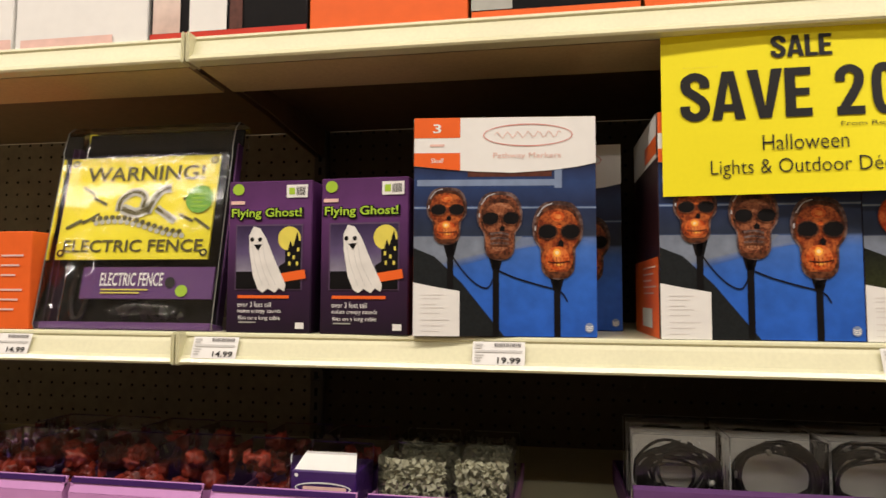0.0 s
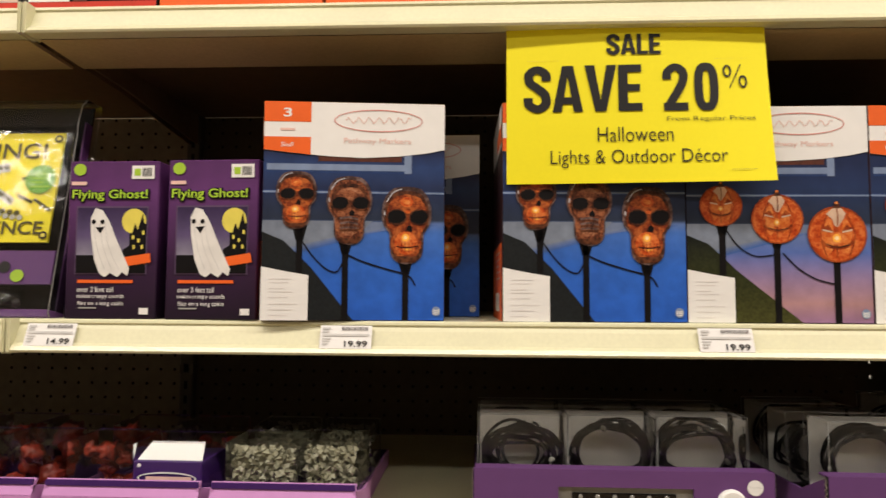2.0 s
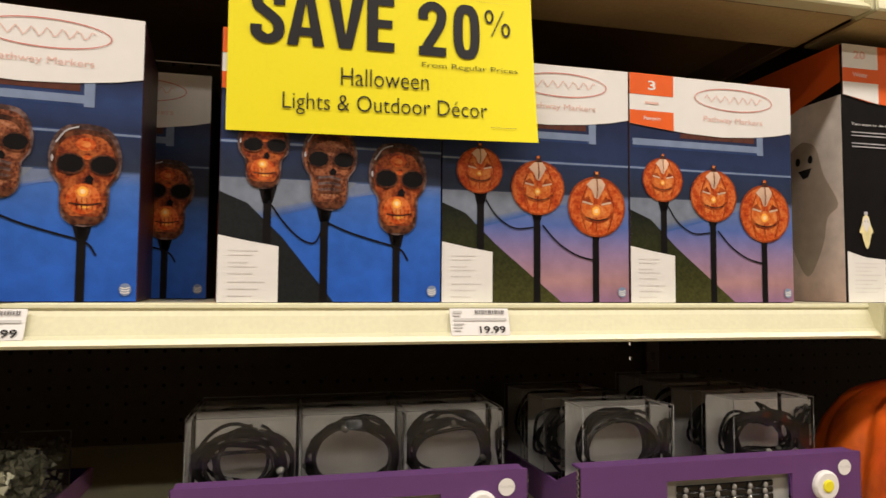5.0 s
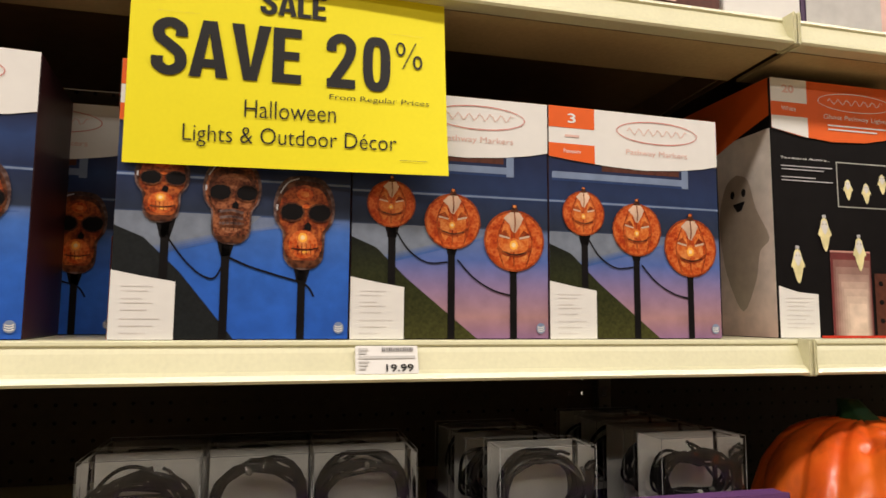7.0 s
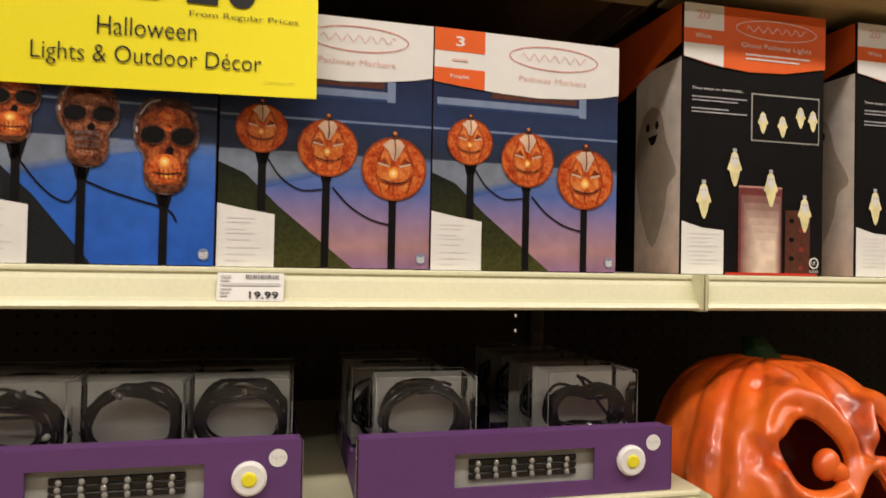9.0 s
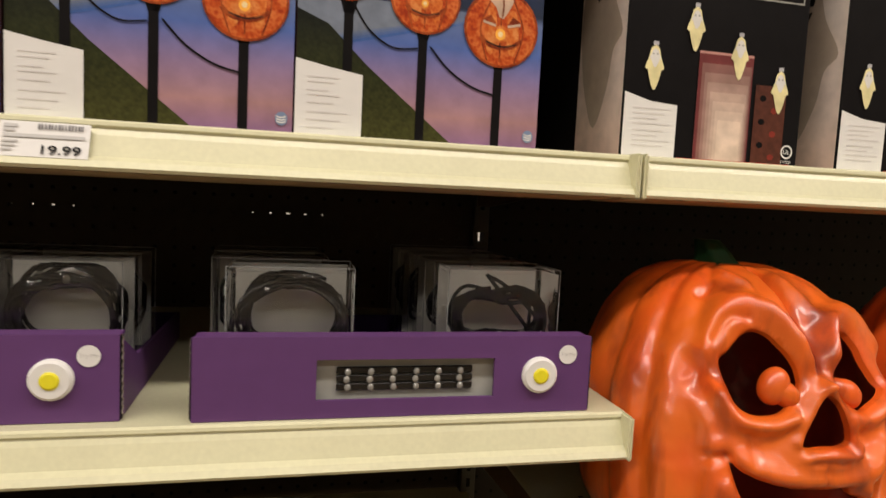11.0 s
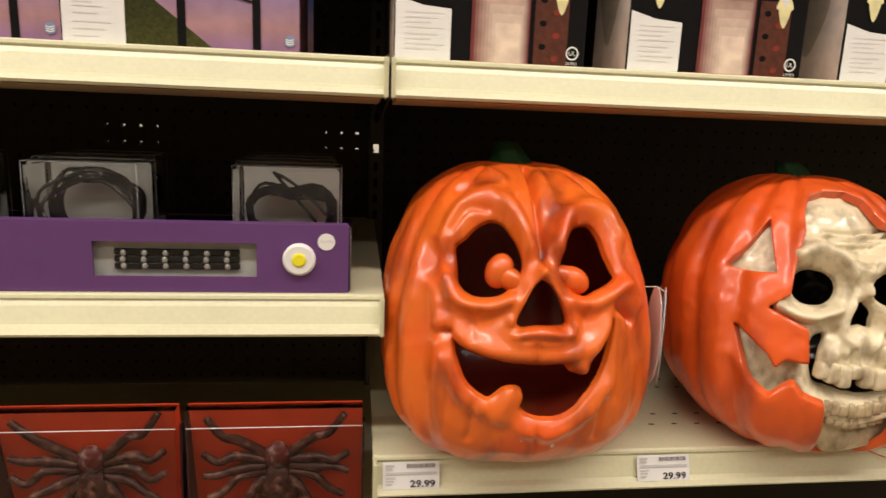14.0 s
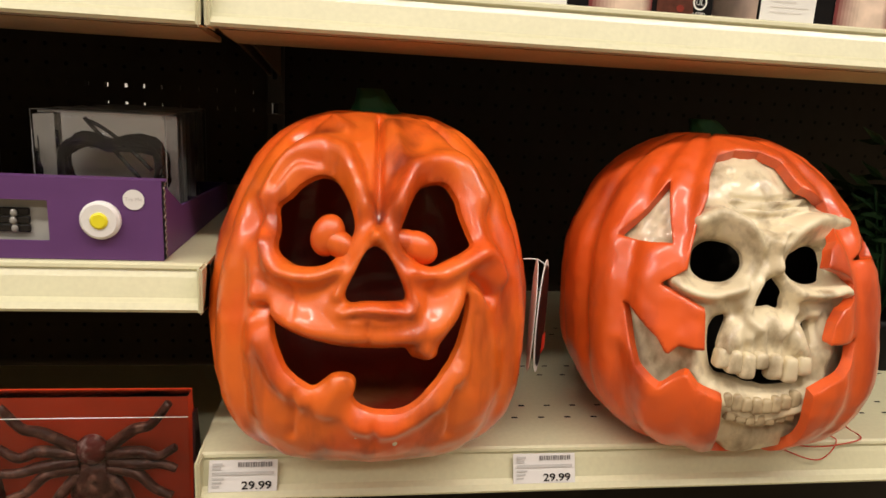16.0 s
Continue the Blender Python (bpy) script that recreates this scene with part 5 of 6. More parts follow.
def stem(parent, z, tall, lean):
    vs, fs, n = [], [], 18
    for j in range(9):
        t = j / 8
        r = 0.024 * (1 - 0.55 * t) + 0.012 * math.exp(-t * 9)
        for i in range(n):
            a = 2 * math.pi * i / n
            k = r * (1 + 0.16 * math.cos(6 * a + 2 * t))
            vs.append((k * math.cos(a) + lean * t * t, k * math.sin(a) + 0.026 + 0.012 * t, z + tall * t))
    for j in range(8):
        for i in range(n):
            fs.append((j * n + i, j * n + (i + 1) % n, (j + 1) * n + (i + 1) % n, (j + 1) * n + i))
    fs.append(tuple(range(8 * n, 9 * n)))
    ob = new("stem", mesh_of("stem", vs, fs, [STEMG], smooth=True))
    ob.parent = parent
    ob["label"] = "ridged dark green stem"


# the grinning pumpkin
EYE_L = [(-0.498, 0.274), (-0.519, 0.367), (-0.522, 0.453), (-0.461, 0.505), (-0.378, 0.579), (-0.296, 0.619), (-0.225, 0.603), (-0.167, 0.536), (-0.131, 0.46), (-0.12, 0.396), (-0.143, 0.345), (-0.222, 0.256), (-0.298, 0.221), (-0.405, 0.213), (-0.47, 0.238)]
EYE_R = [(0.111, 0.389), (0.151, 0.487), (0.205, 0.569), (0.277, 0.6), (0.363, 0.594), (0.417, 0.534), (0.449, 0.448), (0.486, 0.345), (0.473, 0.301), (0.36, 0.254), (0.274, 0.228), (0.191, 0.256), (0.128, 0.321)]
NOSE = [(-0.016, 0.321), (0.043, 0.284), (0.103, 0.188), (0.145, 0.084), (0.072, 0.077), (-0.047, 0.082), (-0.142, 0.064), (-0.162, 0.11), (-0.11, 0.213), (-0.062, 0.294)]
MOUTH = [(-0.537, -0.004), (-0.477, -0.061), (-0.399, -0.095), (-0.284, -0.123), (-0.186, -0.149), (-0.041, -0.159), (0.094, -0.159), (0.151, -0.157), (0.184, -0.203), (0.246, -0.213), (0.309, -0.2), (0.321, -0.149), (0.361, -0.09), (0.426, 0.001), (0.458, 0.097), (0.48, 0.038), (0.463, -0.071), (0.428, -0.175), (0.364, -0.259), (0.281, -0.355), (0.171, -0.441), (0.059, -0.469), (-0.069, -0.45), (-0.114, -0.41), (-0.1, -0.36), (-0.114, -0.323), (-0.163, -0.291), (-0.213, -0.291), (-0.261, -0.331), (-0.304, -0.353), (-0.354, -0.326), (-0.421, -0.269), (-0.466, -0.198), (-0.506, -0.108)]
FORM = ((0.1343, 0.122, 0.1435), 2.4, 3.2, 0.16, 0.022)
BROW_FOLDS = [
    ([(-0.587, 0.489), (-0.506, 0.594), (-0.385, 0.690), (-0.285, 0.732), (-0.190, 0.702), (-0.115, 0.613), (-0.072, 0.485)], 0.056, 0.0085),
    ([(0.098, 0.492), (0.135, 0.596), (0.213, 0.664), (0.324, 0.688), (0.468, 0.643), (0.569, 0.498)], 0.054, 0.0080),
    ([(-0.150, 0.690), (-0.095, 0.560)], 0.060, 0.0040),
    ([(0.100, 0.520), (0.180, 0.640)], 0.060, 0.0035),
    ([(0.072, 0.862), (0.104, 0.754), (0.112, 0.695)], 0.05, 0.005),
    ([(0.008, 0.936), (0.003, 0.657), (-0.001, 0.425)], 0.018, -0.0065),
    ([(-0.521, 0.523), (-0.411, 0.635), (-0.297, 0.661)], 0.018, -0.0035),
    ([(-0.115, 0.746), (-0.07, 0.653), (-0.052, 0.556)], 0.014, -0.0025),
]
CHEEK_FOLDS = [
    ([(-0.533, 0.281), (-0.474, 0.188), (-0.325, 0.175), (-0.2, 0.213)], 0.042, 0.0075),
    ([(0.171, 0.21), (0.302, 0.193), (0.418, 0.233), (0.515, 0.271), (0.624, 0.231), (0.667, 0.139)], 0.055, 0.0070),
    ([(0.493, 0.162), (0.565, 0.108), (0.603, 0.051)], 0.028, -0.0085),
    ([(-0.617, -0.014), (-0.552, 0.004)], 0.028, -0.005),
    ([(-0.018, 0.353), (-0.094, 0.254), (-0.189, 0.1)], 0.028, 0.0055),
    ([(-0.011, 0.353), (0.082, 0.241), (0.185, 0.071)], 0.028, 0.0055),
    ([(-0.165, 0.03), (-0.047, 0.056), (0.075, 0.043), (0.17, 0.03)], 0.02, 0.0035),
    ([(-0.12, 0.007), (-0.032, 0.022), (0.075, 0.007)], 0.014, -0.002),
]
LIP_FOLDS = [
    ([(-0.467, -0.012), (-0.327, -0.059), (-0.102, -0.09), (0.122, -0.09), (0.298, -0.048), (0.402, 0.071)], 0.06, 0.006),
    ([(-0.044, -0.004), (-0.041, -0.131)], 0.014, -0.0025),
    ([(-0.431, 0.136), (-0.41, -0.017)], 0.018, -0.003),
    ([(0.275, 0.157), (0.264, 0.035)], 0.03, -0.003),
    ([(0.239, -0.152), (0.255, -0.185)], 0.035, 0.006),
    ([(-0.19, -0.308), (-0.219, -0.429)], 0.05, 0.006),
    ([(-0.526, -0.131), (-0.447, -0.274), (-0.334, -0.374)], 0.045, 0.005),
    ([(-0.082, -0.496), (0.086, -0.51), (0.28, -0.401), (0.405, -0.279)], 0.045, 0.005),
]
SIDE_FOLDS = [
    ([(-0.003, -0.498), (0.003, -0.592)], 0.016, -0.003),
    ([(-0.375, -0.348), (-0.379, -0.554)], 0.018, -0.003),
    ([(0.389, -0.328), (0.361, -0.569)], 0.016, -0.003),
    ([(0.511, -0.02), (0.479, -0.358)], 0.016, -0.003),
    ([(-0.58, 0.333), (-0.559, 0.313)], 0.03, 0.004),
    ([(-0.664, 0.246), (-0.602, 0.061), (-0.604, -0.193)], 0.05, 0.004),
    ([(-0.174, 0.845), (-0.243, 0.887)], 0.03, 0.004),
    ([(-0.363, 0.823), (-0.48, 0.753)], 0.016, -0.003),
    ([(0.324, 0.897), (0.403, 0.809), (0.512, 0.667)], 0.016, -0.004),
]
MOUNDS = [([(-0.01, 0.33), (-0.01, 0.08)], 0.13, 0.011), ([(-0.26, -0.02), (0.26, -0.02)], 0.13, 0.007), ([(-0.02, -0.62), (0.03, -0.62)], 0.16, 0.004)]
grin = thing("pumpkin_lantern", pose(1.3505, 0.030, S4 + 0.1415), "glossy orange plastic pumpkin with a carved grinning face", "pumpkin", "plastic pumpkins")
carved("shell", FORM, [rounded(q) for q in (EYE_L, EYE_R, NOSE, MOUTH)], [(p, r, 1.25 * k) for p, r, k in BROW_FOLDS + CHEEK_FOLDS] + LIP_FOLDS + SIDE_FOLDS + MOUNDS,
       [-2.7, -2.1, -1.5, -1.08, -0.76, 0.78, 1.12, 1.5, 2.1, 2.7], PUMPKIN, grin, 0.0055, 0.03, rim=0.0024, inside=HOLLOWRED)
for (a, b), size, turn in (((-0.262, 0.362), (0.0122, 0.0115, 0.0158), (0, 18, 0)), ((-0.200, 0.325), (0.0165, 0.0100, 0.0098), (0, 35, 0)), ((0.215, 0.318), (0.0152, 0.0105, 0.0118), (0, 32, 0)), ((0.160, 0.345), (0.0130, 0.0095, 0.0092), (0, 20, 0))):
    part("knob", lump(spot_on(FORM, a, b, -0.003), size, turn, 18), PUMPKIN, grin, smooth=True)
for a, b in ((-0.083, -0.564), (0.104, -0.605), (-0.107, -0.087)):
    part("paint_chip", lump(spot_on(FORM, a, b, 0.003 if b < -0.5 else 0.006), (0.0022, 0.0014, 0.0026), seg=8), BONE, grin, "bare chip in the paint")
stem(grin, 0.130, 0.030, -0.006)


def swing_tag(m, r, label):
    t = thing("swing_tag", m, label, "tag", "swing tags")
    bm = lathe([(r, 0.0), (r, 0.0006)], 32, "y")
    bmesh.ops.transform(bm, verts=bm.verts[:], matrix=Matrix.Diagonal((0.62, 1, 1, 1)))
    part("card", bm, WHITE, t)
    bm = lathe([(r, 0.0), (r, 0.0005)], 32, "y")
    bmesh.ops.transform(bm, verts=bm.verts[:], matrix=Matrix.Translation((-0.62 * r, 0.0015, 0)) @ Matrix.Rotation(radians(12), 4, "Z") @ Matrix.Translation((0.62 * r, 0, 0)) @ Matrix.Diagonal((0.62, 1, 1, 1)))
    part("back_leaf", bm, WHITE, t, "plain white second leaf")
    bm = lathe([(r * 0.90, 0.0009), (r * 0.90, 0.0012)], 32, "y")
    bmesh.ops.transform(bm, verts=bm.verts[:], matrix=Matrix.Diagonal((0.62, 1, 1, 1)))
    part("print", bm, PITCH, t, "black printed side")
    bm = block(0.010, 0.030, -0.0022, -0.0016, -0.72 * r, -0.42 * r)
    part("stripe", bm, RED, t)
    rods("string", [bend([(0, 0.0005, r * 0.9), (0, 0.008, r * 0.98), (0, 0.020, r * 0.96)], 4)], 0.0005, WHITE, t)
    return t


swing_tag(pose(1.4935, -0.024, 1.047, 0, 5, 66), 0.049, "oval paper swing tag hung on the grinning pumpkin")
swing_tag(pose(1.836, 0.02, 1.045, 0, -4, 66), 0.046, "oval paper swing tag hung on the skull pumpkin")

# the pumpkin with a skull inside
TRI = [(-0.828, 0.35), (-0.531, 0.675), (-0.597, 0.355), (-0.691, 0.34)]
OPEN = [(-0.315, 0.749), (-0.227, 0.84), (-0.099, 0.881), (0.065, 0.879), (0.17, 0.819), (0.191, 0.744), (0.224, 0.686), (0.411, 0.623), (0.441, 0.541), (0.371, 0.41), (0.307, 0.367), (0.266, 0.274), (0.356, 0.246), (0.476, 0.182), (0.478, 0.092), (0.355, 0.043), (0.303, -0.025), (0.269, -0.139), (0.376, -0.139), (0.523, -0.136), (0.459, -0.241), (0.365, -0.308), (0.253, -0.36), (0.179, -0.394), (0.182, -0.514)]
OPEN += [(0.212, -0.708), (0.149, -0.903), (-0.186, -0.868), (-0.287, -0.569), (-0.319, -0.42), (-0.444, -0.367), (-0.505, -0.306), (-0.555, -0.353), (-0.6, -0.386), (-0.701, -0.301), (-0.778, -0.154), (-0.826, -0.012), (-0.793, -0.017), (-0.717, -0.082), (-0.653, -0.144), (-0.604, -0.233), (-0.565, -0.182), (-0.446, -0.175), (-0.457, 0.027), (-0.577, 0.084), (-0.666, 0.131), (-0.542, 0.226), (-0.515, 0.331), (-0.459, 0.48), (-0.375, 0.615)]
TRI_R = [(0.701, 0.455), (0.725, 0.279), (0.525, 0.294)]
FORM2 = ((0.1380, 0.122, 0.142), 2.1, 2.95, 0.0, 0.026)
bony = thing("skull_pumpkin", pose(1.6738, 0.029, S4 + 0.140), "red-orange plastic pumpkin broken open over a bone-coloured skull", "pumpkin", "plastic pumpkins")
carved("shell", FORM2, [TRI, OPEN, TRI_R], [([(-0.40, 0.60), (-0.52, 0.30)], 0.05, 0.003), ([(-0.80, -0.20), (-0.60, -0.40)], 0.05, 0.003)], [-2.6, -1.9, -1.35, -0.95, -0.62, 0.55, 1.0, 1.5, 2.1, 2.7], PUMPKIN2, bony, 0.0085, 0.03, rim=0.0006, inside=HOLLOWRED)
stem(bony, 0.124, 0.026, -0.008)
SE_L = [(-0.519, 0.241), (-0.495, 0.326), (-0.413, 0.382), (-0.295, 0.386), (-0.22, 0.345), (-0.193, 0.269), (-0.242, 0.2), (-0.33, 0.157), (-0.441, 0.154), (-0.506, 0.193)]
SE_R = [(0.09, 0.233), (0.123, 0.318), (0.246, 0.367), (0.375, 0.367), (0.421, 0.306), (0.398, 0.19), (0.314, 0.154), (0.178, 0.167)]
SN = [(0.001, 0.205), (0.054, 0.177), (0.082, 0.077), (0.08, 0.004), (0.006, 0.022), (-0.095, 0.012), (-0.13, 0.025), (-0.079, 0.134)]
SM = [(-0.412, -0.105), (-0.381, -0.053), (-0.329, -0.03), (-0.31, -0.061), (-0.339, -0.126), (-0.359, -0.188), (-0.338, -0.266), (-0.262, -0.299), (-0.14, -0.321), (-0.057, -0.311), (0.025, -0.333), (0.155, -0.348), (0.233, -0.328), (0.22, -0.42), (0.116, -0.45), (-0.058, -0.448), (-0.212, -0.408), (-0.343, -0.36), (-0.387, -0.279), (-0.409, -0.19)]
SM2 = [(0.222, -0.077), (0.276, -0.059), (0.289, -0.11), (0.269, -0.195), (0.239, -0.162)]
FORM3 = ((0.1225, 0.100, 0.136), 2.2, 3.1, 0.0, 0.026)
BROW_BONES = [
    ([(-0.438, 0.453), (-0.325, 0.505), (-0.227, 0.483), (-0.15, 0.425), (-0.072, 0.377)], 0.05, 0.0145),
    ([(0.025, 0.379), (0.146, 0.448), (0.314, 0.492), (0.535, 0.455)], 0.05, 0.0145),
    ([(-0.051, 0.446), (-0.006, 0.415), (0.062, 0.448)], 0.03, 0.006),
    ([(-0.096, 0.396), (-0.058, 0.353)], 0.016, -0.006),
    ([(0.055, 0.401), (0.013, 0.355)], 0.016, -0.006),
    ([(-0.59, 0.136), (-0.502, 0.1), (-0.387, 0.092), (-0.232, 0.144)], 0.04, 0.011),
    ([(0.124, 0.121), (0.294, 0.113), (0.439, 0.118), (0.539, 0.02)], 0.04, 0.0115),
    ([(-0.018, 0.353), (-0.006, 0.238)], 0.036, 0.01),
]
JAW_BONES = [
    ([(-0.101, 0.167), (-0.163, 0.022)], 0.024, 0.005),
    ([(0.091, 0.152), (0.138, 0.014)], 0.024, 0.005),
    ([(-0.304, -0.157), (-0.147, -0.126), (0.057, -0.123), (0.223, -0.188)], 0.075, 0.0065),
    ([(-0.19, -0.027), (-0.089, -0.092)], 0.025, 0.003),
    ([(0.11, -0.027), (0.054, -0.092)], 0.025, 0.003),
    ([(-0.303, 0.051), (-0.247, -0.03)], 0.035, -0.007),
    ([(0.18, 0.027), (0.167, -0.059)], 0.03, -0.006),
]
FOREHEAD_LINES = [
    ([(-0.21, 0.627), (-0.005, 0.621), (0.332, 0.641)], 0.01, -0.006),
    ([(-0.238, 0.584), (-0.02, 0.575), (0.324, 0.594)], 0.01, -0.006),
    ([(-0.284, 0.538), (-0.036, 0.527), (0.276, 0.547)], 0.01, -0.004),
    ([(-0.214, 0.607), (-0.013, 0.596), (0.33, 0.617)], 0.012, 0.003),
    ([(-0.245, 0.562), (-0.029, 0.552), (0.306, 0.569)], 0.012, 0.003),
    ([(-0.181, 0.754), (-0.118, 0.776), (-0.164, 0.725)], 0.007, -0.002),
    ([(0.064, 0.883), (0.143, 0.816), (0.274, 0.742)], 0.006, -0.002),
    ([(0.1, 0.494), (0.143, 0.538)], 0.007, -0.003),
    ([(-0.119, 0.503), (-0.084, 0.473)], 0.008, -0.003),
]
CHIN_BONES = [
    ([(-0.34, -0.396), (-0.238, -0.507), (0.001, -0.584), (0.189, -0.514), (0.259, -0.406)], 0.03, 0.005),
    ([(-0.194, -0.627), (0.039, -0.701), (0.237, -0.631)], 0.022, -0.006),
    ([(-0.074, -0.816), (0.097, -0.788), (0.285, -0.735)], 0.06, 0.009),
    ([(-0.461, -0.308), (-0.348, -0.425)], 0.03, 0.004),
    ([(0.354, -0.157), (0.311, -0.313), (0.267, -0.432)], 0.035, 0.006),
    ([(0.411, -0.281), (0.358, -0.401)], 0.012, -0.004),
    ([(0.341, -0.027), (0.337, -0.157)], 0.02, -0.006),
]
ROOTS = [([(a, -0.127), (a + 0.013, -0.222)], 0.016, 0.0035) for a in (-0.367, -0.303, -0.24, -0.161, -0.077, 0.026, 0.127)]
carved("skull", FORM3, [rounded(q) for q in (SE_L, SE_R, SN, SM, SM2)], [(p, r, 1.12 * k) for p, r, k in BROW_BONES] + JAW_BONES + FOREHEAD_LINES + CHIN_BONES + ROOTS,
       [], BONE, bony, 0.006, 0.0, "aged bone skull behind the broken shell", 0.0050, HOLLOWDARK, 0.0016)
for (a, b), tall in (((-0.324, -0.243), 0.0084), ((-0.255, -0.264), 0.0099), ((-0.17, -0.289), 0.0108), ((-0.089, -0.261), 0.0069), ((0.006, -0.296), 0.0108), ((0.112, -0.311), 0.0108), ((0.204, -0.286), 0.0084)):
    part("tooth", tooth_block(spot_on(FORM3, a, b, 0.0045), (0.0060, 0.0060, tall)), BONE, bony, smooth=True)
for k, (a, b) in enumerate([(-0.255, -0.469), (-0.192, -0.487), (-0.128, -0.503), (-0.062, -0.512), (0.001, -0.514), (0.062, -0.507), (0.124, -0.494), (0.187, -0.476)]):
    part("tooth", tooth_block(spot_on(FORM3, a, b, 0.0025), (0.0046, 0.0052, 0.0064 + 0.001 * (k % 2))), STAINED, bony, smooth=True)
for a, b in [(-0.205, -0.556), (-0.137, -0.575), (-0.074, -0.592), (-0.009, -0.598), (0.054, -0.594), (0.116, -0.579), (0.174, -0.562)]:
    part("tooth", tooth_block(spot_on(FORM3, a, b, 0.0015), (0.0044, 0.0048, 0.0056)), STAINED, bony, smooth=True)

cord = thing("red_string", pose(1.72, -0.028, S4 + 0.0012), "thin red string loop lying over the shelf edge", "string")
rods("loop", [bend([(0.085, 0.045, 0.02), (0.10, 0.02, 0.0), (0.098, -0.002, 0.0), (0.075, -0.006, -0.004), (0.045, -0.006, -0.006), (0.012, -0.004, -0.002)], 8), bend([(0.05, 0.012, 0.0), (0.07, -0.004, 0.0), (0.05, -0.012, -0.016), (0.02, -0.006, -0.010), (0.0, 0.004, 0.0)], 8)], 0.0006, RED, cord)

# deck slots of the pumpkin shelf: flat patches painting the shade in them
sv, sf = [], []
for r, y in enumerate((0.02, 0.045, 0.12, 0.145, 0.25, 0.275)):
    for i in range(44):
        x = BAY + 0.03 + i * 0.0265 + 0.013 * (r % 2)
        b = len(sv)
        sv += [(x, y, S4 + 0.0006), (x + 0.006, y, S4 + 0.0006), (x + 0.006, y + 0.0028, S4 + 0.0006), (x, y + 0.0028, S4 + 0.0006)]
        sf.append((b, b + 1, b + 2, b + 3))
tagged(new("deck_slots", mesh_of("deck_slots", sv, sf, [HOLE])), "flat dark patches painting the shade in small deck slots", "slots", kind="stuff")

# plant at the far end of the pumpkin shelf
pl = thing("artificial_plant", pose(1.985, 0.16, S4), "dark green artificial plant behind the skull pumpkin", "plant")
part("pot", lathe([(0.03, 0.0), (0.042, 0.05), (0.045, 0.055), (0.045, 0.065), (0.038, 0.065), (0.036, 0.055)], 20), PITCH, pl, smooth=True)
rnd = random.Random(4)
lv, lf, stalks = [], [], []
for k in range(26):
    a, tilt, ln = rnd.uniform(0, 6.28), rnd.uniform(0.15, 0.9), rnd.uniform(0.12, 0.22)
    path = [Vector((0.5 * ln * t * math.sin(tilt) * math.cos(a), 0.5 * ln * t * math.sin(tilt) * math.sin(a), 0.06 + ln * t * math.cos(tilt * t))) for t in (0, 0.3, 0.6, 0.9, 1.0)]
    stalks.append(path)
    for j in range(7):
        q = path[2].lerp(path[4], j / 6)
        d = Vector((math.cos(a + j * 2.1), math.sin(a + j * 2.1), rnd.uniform(-0.1, 0.7))).normalized()
        s = d.cross(Vector((0, 0, 1))).normalized() * 0.009
        up = Vector((0, 0, 0.004))
        b = len(lv)
        lv += [q, q + d * 0.018 + s - up, q + d * 0.045, q + d * 0.018 - s - up, q + d * 0.02 + up]
        lf += [(b, b + 1, b + 4), (b + 1, b + 2, b + 4), (b + 2, b + 3, b + 4), (b + 3, b, b + 4)]
rods("stalks", stalks, 0.0016, STEMG, pl)
lo = new("foliage", mesh_of("foliage", lv, lf, [PLANT]))
lo.parent = pl


